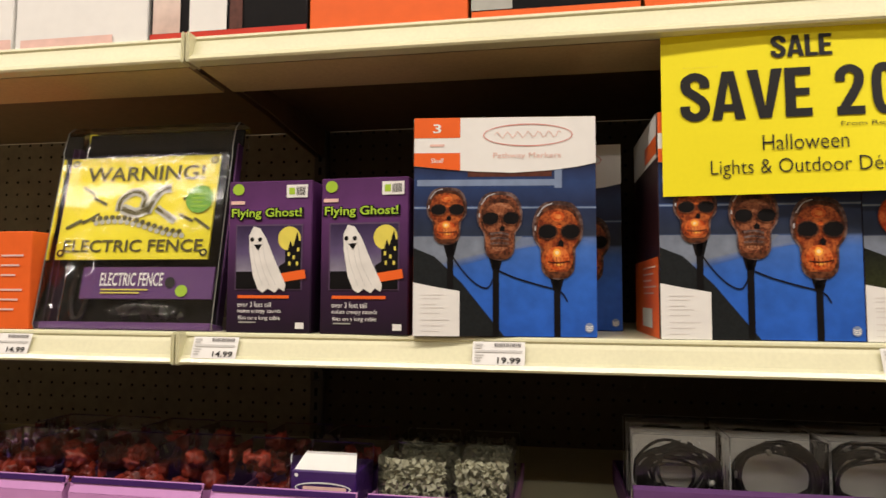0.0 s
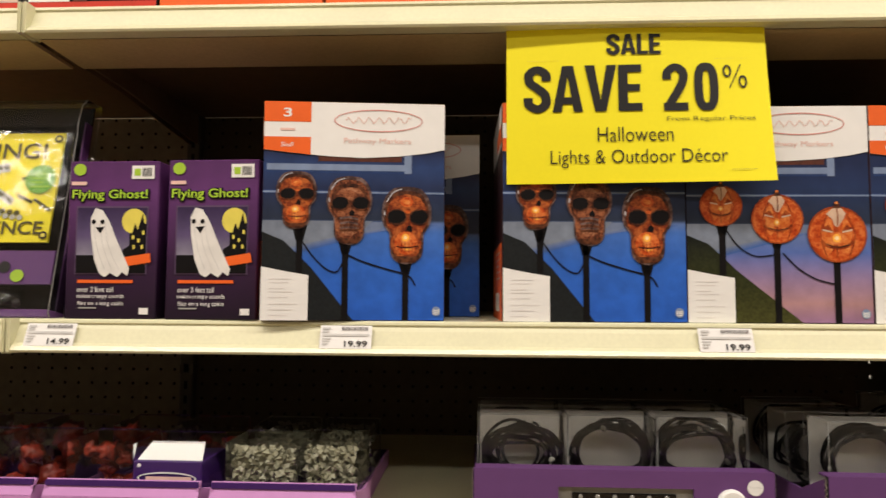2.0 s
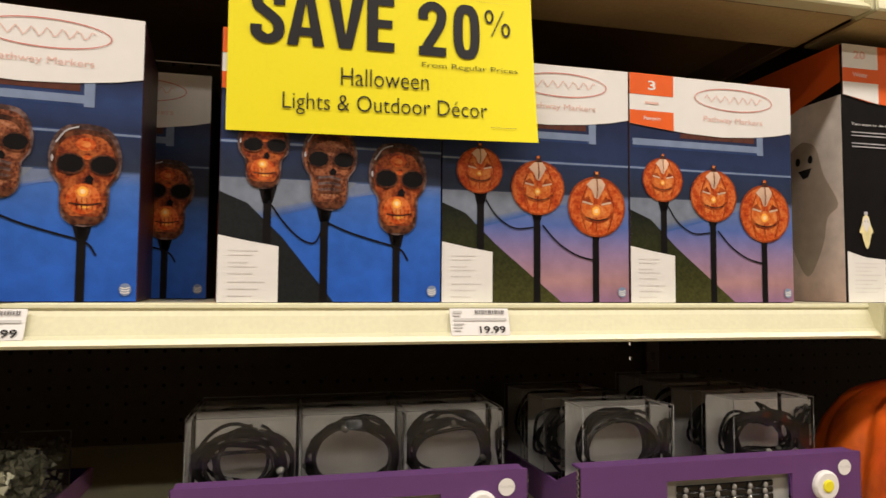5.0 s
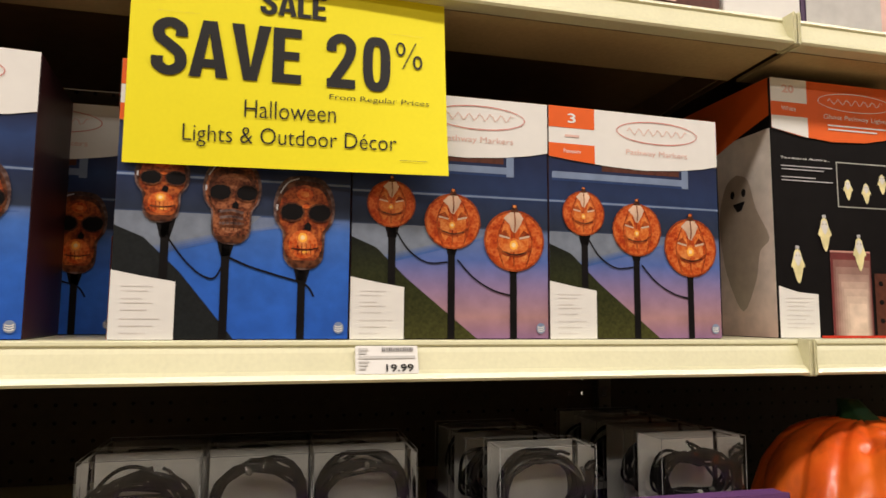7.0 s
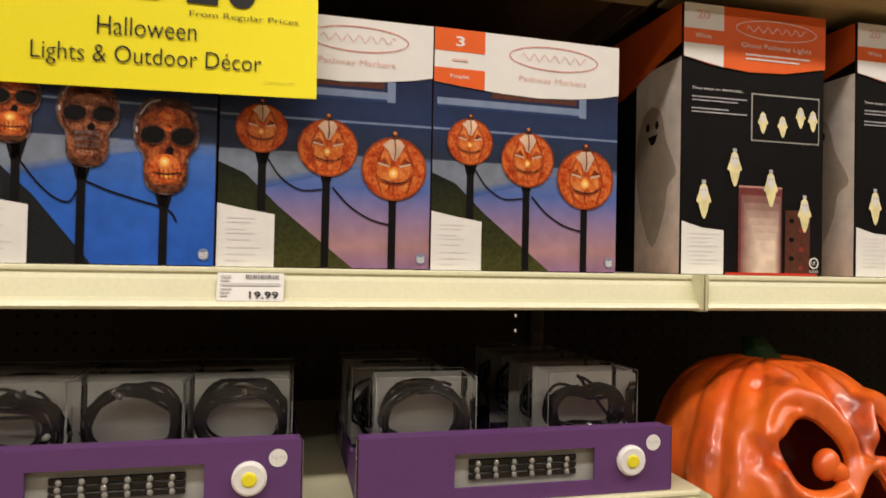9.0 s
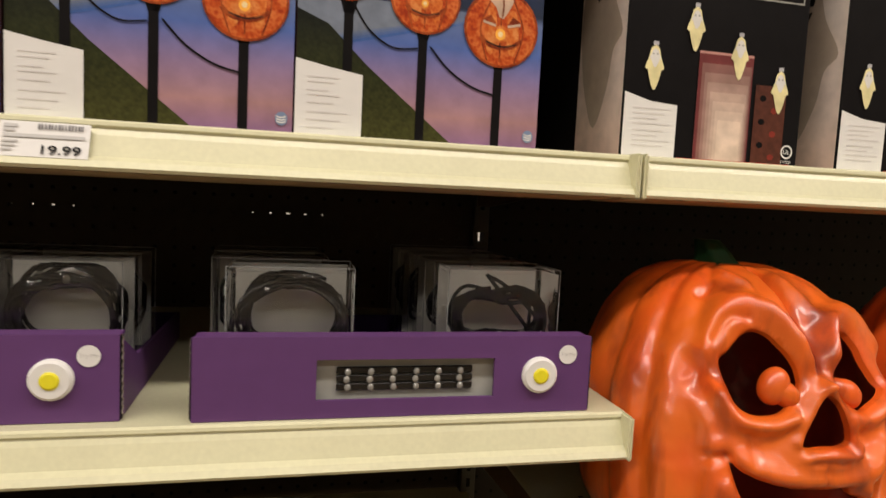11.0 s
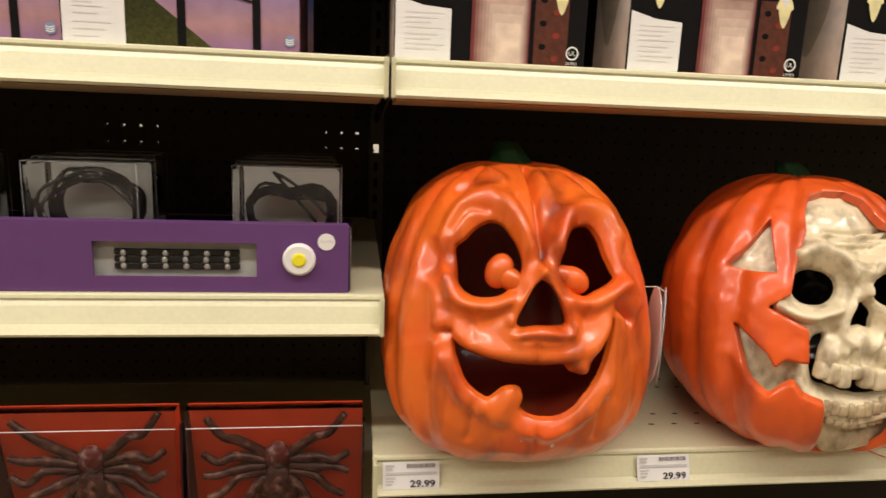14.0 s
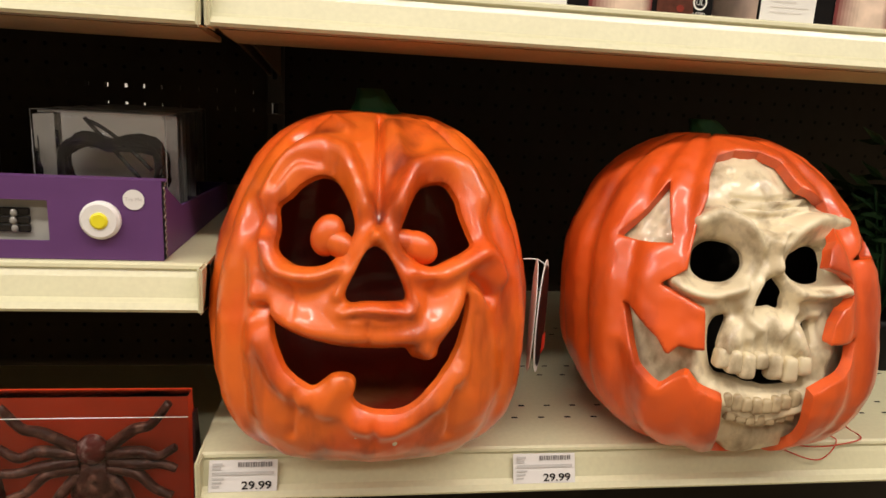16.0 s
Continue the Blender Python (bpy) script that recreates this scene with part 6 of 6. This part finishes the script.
# ---- purple trays and clear cases ----
def display_tray(x0, x1, y, high, mat, inner, label, window=False, deep=0.27):
    w = x1 - x0
    t = thing("display_tray", pose(x0, y, S3 + 0.0006), label, "tray", "cardboard trays")
    c = 0.003
    bm = bmesh.new()
    if window:
        xa, xb, za, zb = 0.285 * w, 0.735 * w, 0.22 * high, 0.72 * high
        for q in ((0, w, 0, za), (0, w, zb, high), (0, xa, za, zb), (xb, w, za, zb)):
            block(q[0], q[1], 0, c, q[2], q[3], 0.0, 1, bm)
    else:
        block(0, w, 0, c, 0, high * 0.62, 0.0, 1, bm)
        r = bmesh.ops.create_cube(bm, size=1)
        bmesh.ops.transform(bm, verts=r["verts"], matrix=Matrix.Translation((w / 2, 0.006, high * 0.80)) @ Euler((radians(-28), 0, 0)).to_matrix().to_4x4() @ Matrix.Diagonal((w, c, high * 0.42, 1)))
    part("front_panel", bm, mat, t)
    part("base", block(c, w - c, c + 0.0005, deep - c, 0, 0.002), inner, t)
    for x in (0, w - c):
        part("side_panel", extrude_x([(c + 0.0005, 0), (deep, 0), (deep, high * 0.45), (0.06, high * 0.55), (c + 0.0005, high * (0.97 if window else 0.85))], x, x + c), mat, t)
    part("back_panel", block(c, w - c, deep - c, deep, 0, high * 0.45), inner, t)
    if window:
        part("lid_strip", block(0.001, w - 0.001, 0.0068, 0.022, high - 0.0034, high - 0.0008, 0.0006), mat, t)
        for x, k in ((0.0, -1), (w, 1)):
            # Near-black block paints the shade between the board's corrugations.
            part("cut_edge", block(min(x, x + k * 0.0012), max(x, x + k * 0.0012), 0.0008, 0.0062, 0.001, high - 0.001), HOLE, t, "dark block painting the shade inside the open board end")
            wave = [(x + k * 0.0014, 0.0034 + 0.0021 * math.sin(i * 1.1), 0.002 + (high - 0.004) * i / 60) for i in range(61)]
            rods("corrugation", [wave], 0.0006, KRAFT, t, "pale wavy corrugated core", 4)
    part("rim", block(0.001, w - 0.001, 0.0035, 0.0065, high * 0.86, high - 0.0005), mat if window else inner, t)
    if window:
        part("sample_backing", block(xa - 0.004, xb + 0.004, 0.010, 0.012, za - 0.004, zb + 0.004), GREYW, t, "grey backing in the front window")
        xl, xr = xa + (xb - xa) * 0.11, xa + (xb - xa) * 0.885
        for k in range(3):
            zz = za + 0.0052 + 0.0066 * k
            part("ribbon", block(xl, xr, 0.0070, 0.0096, zz, zz + 0.0058, 0.0008), CABLE, t, "flat black light ribbon")
        for i in range(6):
            xx = xl + (xr - xl) * (0.075 + 0.165 * i)
            for k in range(3):
                part("sample_light", lump(Vector((xx + 0.0004 * (-1) ** k, 0.0058, za + 0.0080 + 0.0062 * k)), (0.0027, 0.0022, 0.0033), seg=8), BULB, t, "clear sample light", True)
        b = part("try_button", lathe([(0.0150, 0.0), (0.0150, 0.003), (0.0128, 0.0052), (0.0075, 0.0052)], 28, "y"), WHITE, t, "round white push button", smooth=False)
        b.matrix_basis = pose(0.857 * w, 0, 0.5 * high)
        k = part("button_core", lathe([(0.0066, 0.0), (0.0066, 0.0058), (0.005, 0.0068)], 20, "y"), YBUTTON, b, "yellow centre")
        p = Print(0.016, 0.016, 0.0002)
        p.disc(0.5, 0.5, 0.5, 0.5, WHITE, 0)
        p.text("Try Me", 0.5, 0.5, 0.22, GREYINK, 1, 0.8)
        p.put("sticker", t, "round white sticker", pose(0.935 * w - 0.008, 0, 0.76 * high - 0.008))
    return t


display_tray(0.5105, 0.8195, -0.006, 0.064, PURPLE, VIOLET, "purple cardboard tray of boxed lights with a try button", True)
display_tray(0.8695, 1.1845, -0.014, 0.0635, PURPLE, VIOLET, "purple cardboard tray near the shelf end, half empty", True)
LT = "low lilac cardboard tray of small clear packs"
for a, b in ((-0.475, -0.312), (-0.305, -0.142), (-0.134, 0.034), (0.046, 0.217), (0.229, 0.386)):
    display_tray(a, b, -0.012, 0.044, LILAC, VIOLET, LT)


def coil_case(x, y, seed, kind, label, w=0.100, h=0.109, d=0.055, glint=False):
    rnd = random.Random(seed)
    t = thing("boxed_lights", pose(x, y, S3 + 0.0032, 0, 0, rnd.uniform(-1.5, 1.5)), label, "boxed lights", "clear boxes of string lights")
    part("insert", block(0.003, w - 0.003, d - 0.004, d - 0.0025, 0.003, h - 0.003), INSERT, t, "pale card insert")
    part("insert_foot", block(0.003, w - 0.003, 0.004, d - 0.005, 0.002, 0.016), VIOLET, t)
    paths, beads = [], []
    cx, cz = w / 2 + rnd.uniform(-0.004, 0.004), h * 0.575
    loops = {"ring": 12, "tangle": 14, "eight": 13}[kind]
    for k in range(loops):
        ph, yy = rnd.uniform(0, 6.28), rnd.uniform(0.010, d - 0.016)
        rx, rz = w * rnd.uniform(0.37, 0.45), h * rnd.uniform(0.25, 0.35)
        ox, oz, tip = rnd.uniform(-0.003, 0.003), rnd.uniform(-0.004, 0.004), rnd.uniform(-0.12, 0.12)
        if kind == "tangle":
            rx, rz, tip = w * rnd.uniform(0.26, 0.43), h * rnd.uniform(0.16, 0.31), rnd.uniform(-0.5, 0.5)
            ox += (-1) ** k * w * 0.06
        span, pts = rnd.uniform(5.4, 7.4), []
        for i in range(30):
            a = ph + span * i / 29
            px, pz = rx * math.cos(a), rz * (math.sin(a) + 0.10 * math.sin(3 * a + k))
            if kind == "eight":
                pz *= 0.55 + 0.45 * abs(math.cos(a))
            px, pz = cx + ox + px - tip * pz, cz + oz + pz + tip * px * 0.6
            pts.append((min(max(px, 0.006), w - 0.006), yy + 0.005 * math.sin(a * 2 + k), min(max(pz, 0.020), h - 0.008)))
        paths.append(pts)
        beads.append(rnd.choice(pts))
    if kind == "eight":
        paths.append([(w * 0.36 + 0.0022 * i, 0.010, h * 0.95 - 0.0026 * i) for i in range(20)])
        paths.append([(w * 0.38 + 0.050 * (i / 19), 0.009, h * 0.93 - 0.040 * (i / 19) ** 1.4) for i in range(20)])
    rods("cable", paths, 0.0018, CABLE, t, "coiled black cable", 6)
    for px, py, pz in beads[:6]:
        part("bulb", lump(Vector((px, max(py - 0.004, 0.005), pz)), (0.0042, 0.003, 0.0032), (0, rnd.uniform(0, 180), 0), 8), BULB, t, "small clear light bulb", True)
    part("plug_strip", block(w * 0.14, w * rnd.uniform(0.70, 0.86), 0.008, 0.020, 0.0165, 0.0235, 0.0015), CABLE, t, "black plug and battery lead")
    part("case", block(0, w, 0, d, 0, h, 0.004, 3), CASE, t, "clear plastic case")
    if glint:
        cx = w * rnd.uniform(0.25, 0.75)
        dented_sheet("front_sheet", t, 0.004, w - 0.004, 0.45 * h, h - 0.004, ((cx, 0.86 * h, 0.013, 0.0075, 0.0058), (cx + (0.03 if cx < w / 2 else -0.03), 0.80 * h, 0.007, 0.006, 0.0036)), "bulging clear front", 28)
    # Pale rods paint the glint that runs along the case's edges.
    edge = [[(x, y, 0.0), (x, y, h)] for x in (0, w) for y in (0, d)] + [[(0, y, h), (w, y, h)] for y in (0, d)] + [[(x, 0, h), (x, d, h)] for x in (0, w)]
    rods("pale_edge", edge, 0.00035, PALEEDGE, t, "pale rods painting the light caught on the case edges", 4)
    return t


CB = "clear plastic box of coiled black string lights"
for i, (x, k) in enumerate(((0.5145, "tangle"), (0.6155, "ring"), (0.7125, "ring"))):
    coil_case(x, 0.040, 11 + i, k, CB + " in a purple tray", 0.0985 if i else 0.100, glint=True)
    coil_case(x + 0.001, 0.103, 41 + i, "ring", CB + ", second row", 0.0985 if i else 0.100)
coil_case(0.889, 0.022, 21, "ring", CB + " beside a gap", glint=True)
coil_case(0.872, 0.082, 22, "tangle", CB + ", second row")
coil_case(0.868, 0.142, 23, "ring", CB + ", third row")
coil_case(1.072, 0.036, 24, "eight", CB + " with a crossed loop", 0.1035, glint=True)
for i in range(3):
    coil_case(1.064 - 0.004 * i, 0.100 + 0.058 * i, 25 + i, "tangle", CB + ", behind another", 0.1035, d=0.05)


def small_pack(x, y, w, h, d, kind, seed, label):
    rnd = random.Random(seed)
    t = thing("small_clear_pack", pose(x, y, S3 + 0.0032, 0, 0, rnd.uniform(-2, 2)), label, "clear pack", "small clear packs")
    if kind == "red":
        bm = bmesh.new()
        for k in range(8):
            r = bmesh.ops.create_icosphere(bm, subdivisions=3, radius=rnd.uniform(0.007, 0.014))
            o = Vector((rnd.uniform(0.012, w - 0.012), rnd.uniform(0.014, d - 0.014), rnd.uniform(0.014, h - 0.016)))
            for v in r["verts"]:
                v.co = v.co * (1 + 0.75 * noise.noise(v.co * 190 + o * 90)) + o
        part("red_lights", bm, REDTOY, t, "red plastic light covers", smooth=True)
        part("foot_card", block(0.002, w - 0.002, 0.002, d - 0.002, 0.001, 0.010), VIOLET, t)
    elif kind == "flake":
        vs, fs = [], []
        for k in range(640):
            o = Vector((rnd.uniform(0.006, w - 0.006), rnd.choice((0.004, 0.008, 0.014, d - 0.01)) + rnd.uniform(0, 0.004), rnd.uniform(0.016, h - 0.008)))
            a, s = Euler((rnd.uniform(0, 3), rnd.uniform(0, 3), rnd.uniform(0, 3))).to_matrix(), rnd.uniform(0.0014, 0.0032)
            b = len(vs)
            vs += [o + a @ Vector(c) * s for c in ((1, 1, 1), (-1, -1, 1), (-1, 1, -1), (1, -1, -1))]
            fs += [(b, b + 1, b + 2), (b, b + 3, b + 1), (b, b + 2, b + 3), (b + 1, b + 3, b + 2)]
        fo = new("flakes", mesh_of("flakes", vs, fs, [FLECK]))
        fo.parent = t
        tagged(fo, "pale plastic bone pieces", kind="stuff")
        part("foot_card", block(0.002, w - 0.002, 0.002, d - 0.002, 0.001, 0.013), VIOLET, t)
    else:
        part("sleeve", block(0.001, w - 0.001, 0.001, d - 0.001, 0.001, h * 0.74, 0.001), VIOLET, t, "purple card sleeve")
        p = Print(w, h)
        p.ring(0.5, 0.50, 0.42, 0.09, 0.02, WHITE, 1)
        p.bars(0.2, 0.85, [0.50], 0.05, PALEINK, 1)
        p.disc(0.1, 0.68, 0.03, 0.03, WHITE, 1, 8)
        p.put("sleeve_print", t, m=pose(0, 0.001, 0))
        bm = block(0.003, w - 0.003, 0.006, 0.008, h * 0.742, h * 0.95)
        for v in bm.verts:
            if v.co.z > h * 0.9:
                v.co.x = w / 2 + (v.co.x - w / 2) * 0.84
                v.co.y += 0.022
        part("card_flap", bm, WHITE, t, "white folded flap")
    part("case", block(0, w, 0, d, 0, h, 0.002), CASE, t, "clear plastic box")
    return t


PR, PF, PS = "clear pack of red plastic light covers", "clear pack of pale bone-shaped pieces", "purple sleeved pack with a white flap"
for i, x in enumerate((-0.300, -0.222, -0.129, -0.049)):
    small_pack(x, 0.030 + 0.004 * (i % 2), 0.076, 0.074, 0.07, "red" if i != 3 else "red", 60 + i, PR)
small_pack(0.050, 0.022, 0.076, 0.076, 0.07, "red", 70, PR)
small_pack(0.130, 0.016, 0.080, 0.076, 0.07, "sleeve", 71, PS)
small_pack(0.2335, 0.020, 0.080, 0.078, 0.07, "flake", 72, PF)
small_pack(0.3155, 0.028, 0.066, 0.078, 0.07, "flake", 73, PF + " beside a gap")
for i, x in enumerate((-0.29, -0.21, -0.125, -0.045, 0.055, 0.135, 0.235, 0.312)):
    small_pack(x, 0.108, 0.072, 0.078, 0.07, "flake" if i > 5 else "red", 80 + i, (PF if i > 5 else PR) + ", second row")


# ---- spider boxes on the lower shelf ----
def spider_box(x, seed, label):
    rnd = random.Random(seed)
    w, h, d = 0.171, 0.172, 0.075
    t = thing("spider_box", pose(x, -0.018, S5 + 0.0005), label, "toy box", "red spider boxes")
    part("back_card", extrude_x([(0.050, 0.0035), (0.052, 0.0035), (0.016, h), (0.014, h)], 0.0025, w - 0.0025), LIDRED, t, "red backing card leaning forward at its top")
    # Side cards are near-black to paint the shade in the gaps between boxes.
    for x in (0, w - 0.002):
        part("side_card", extrude_x([(0.004, 0), (0.056, 0), (0.022, h * 0.88), (0.012, h * 0.88)], x, x + 0.002), SIDENAVY, t, "card side coloured as the shade between boxes")
    part("base_card", block(0.0025, w - 0.0025, 0, d - 0.0035, 0, 0.003), LIDRED, t)
    sp = part("spider_body", lump(Vector((w / 2, 0.021, 0.074)), (0.022, 0.013, 0.032), seg=20), SPIDER, t, "dark rubber spider", True)
    part("head", lump(Vector((w / 2, 0.016, 0.116)), (0.013, 0.008, 0.014), seg=16), SPIDERHEAD, sp, "red head", True)
    legs = []
    for s in (-1, 1):
        for k, (mx, mz, ex, ez) in enumerate(((0.036, 0.136, 0.066, 0.162), (0.040, 0.118, 0.070, 0.124), (0.040, 0.106, 0.070, 0.103), (0.036, 0.092, 0.066, 0.072), (0.026, 0.074, 0.052, 0.044))):
            j = rnd.uniform(-0.004, 0.004)
            j2 = rnd.uniform(-0.006, 0.006)
            legs.append(bend([(w / 2 + s * 0.012, 0.018, 0.116 - 0.006 * k), (w / 2 + s * mx, 0.012, mz + j), (w / 2 + s * (mx + ex) / 2, 0.009, (mz + ez) / 2 - 0.004 + j2), (w / 2 + s * ex, 0.008, ez + j)], 6))
    for lg in legs:
        rods("leg", [lg], (0.0058, 0.0036), SPIDER, sp, sides=7)
    part("window", block(0.0025, w - 0.0025, 0.0, 0.0008, 0.0035, h), FILM, t, "clear plastic window")
    # White rod stands in for the highlight along the plastic's fold.
    rods("fold_highlight", [[(0.0025, 0.0, h * 0.89), (w - 0.0025, 0.0, h * 0.89)]], 0.0005, WHITE, t, "white rod painting the highlight on the plastic fold", 4)
    part("lid", block(0.0025, w - 0.0025, 0.0012, 0.0135, h - 0.001, h), FILM, t, "clear plastic lid")
    return t


for i, x in enumerate((0.331, 0.506, 0.681, 0.856, 1.031)):
    spider_box(x, i, "red box with a black rubber spider behind clear plastic")


# ---- cartons on the upper shelf ----
def upper_carton(x0, x1, mat, label, foot=None, extra=None, y=0.006):
    w, h = x1 - x0, 0.25
    t = thing("upper_carton", pose(x0, y, S1), label, "carton", "upper shelf cartons")
    carton_body(t, w, h, 0.2, mat)
    if foot:
        p = Print(w, h)
        p.rect(0.002, 0.998, 0.002, 0.035, foot, 1)
        p.put("foot_band", t)
    for q in extra or ():
        p = Print(w, h)
        p.rect(*q, 2)
        p.put("printed_patch", t)


upper_carton(-0.44, -0.26, WHITE, "white carton with a red photo on the upper shelf", None, [(0.0, 1.0, 0.0, 0.06, PALEINK), (0.3, 0.8, 0.0, 0.04, ORANGE)])
upper_carton(-0.255, -0.066, WHITE, "white carton with faint red print", None, [(0.05, 0.75, 0.0, 0.05, PALEINK)])
upper_carton(-0.062, 0.144, PITCH, "black and white photo carton with red foot", RED, [(0.02, 0.20, 0.035, 0.6, MARBLE), (0.26, 0.5, 0.035, 0.7, WHITE), (0.52, 0.60, 0.035, 0.5, BROWNP)])
upper_carton(0.147, 0.337, ORANGE, "plain orange carton end")
upper_carton(0.341, 0.527, PITCH, "dark photo carton with an orange foot", ORANGE, [(0.0, 0.25, 0.04, 0.4, GREYW)])
upper_carton(0.531, 0.706, ORANGE, "plain orange carton end with a white corner", None, [(0.0, 0.2, 0.12, 0.2, WHITE)])
upper_carton(0.729, 0.828, WHITE, "narrow plain white carton")
upper_carton(0.831, 0.912, PLUM, "carton with a grey-violet photograph", None, [(0.1, 0.9, 0.0, 0.4, GREYW)])
upper_carton(0.916, 1.140, BROWNP, "dark brown photo carton", None, [(0.1, 0.3, 0.05, 0.3, GREYINK), (0.6, 0.75, 0.02, 0.3, PALEINK)])
upper_carton(1.145, 1.246, WHITE, "narrow white carton beside the photo carton")
upper_carton(1.248, 1.47, PLUM, "carton with grey and orange photograph", None, [(0.02, 0.5, 0.0, 0.2, GREYINK), (0.5, 0.75, 0.0, 0.3, PALEINK), (0.75, 0.98, 0.0, 0.4, ORANGE)])
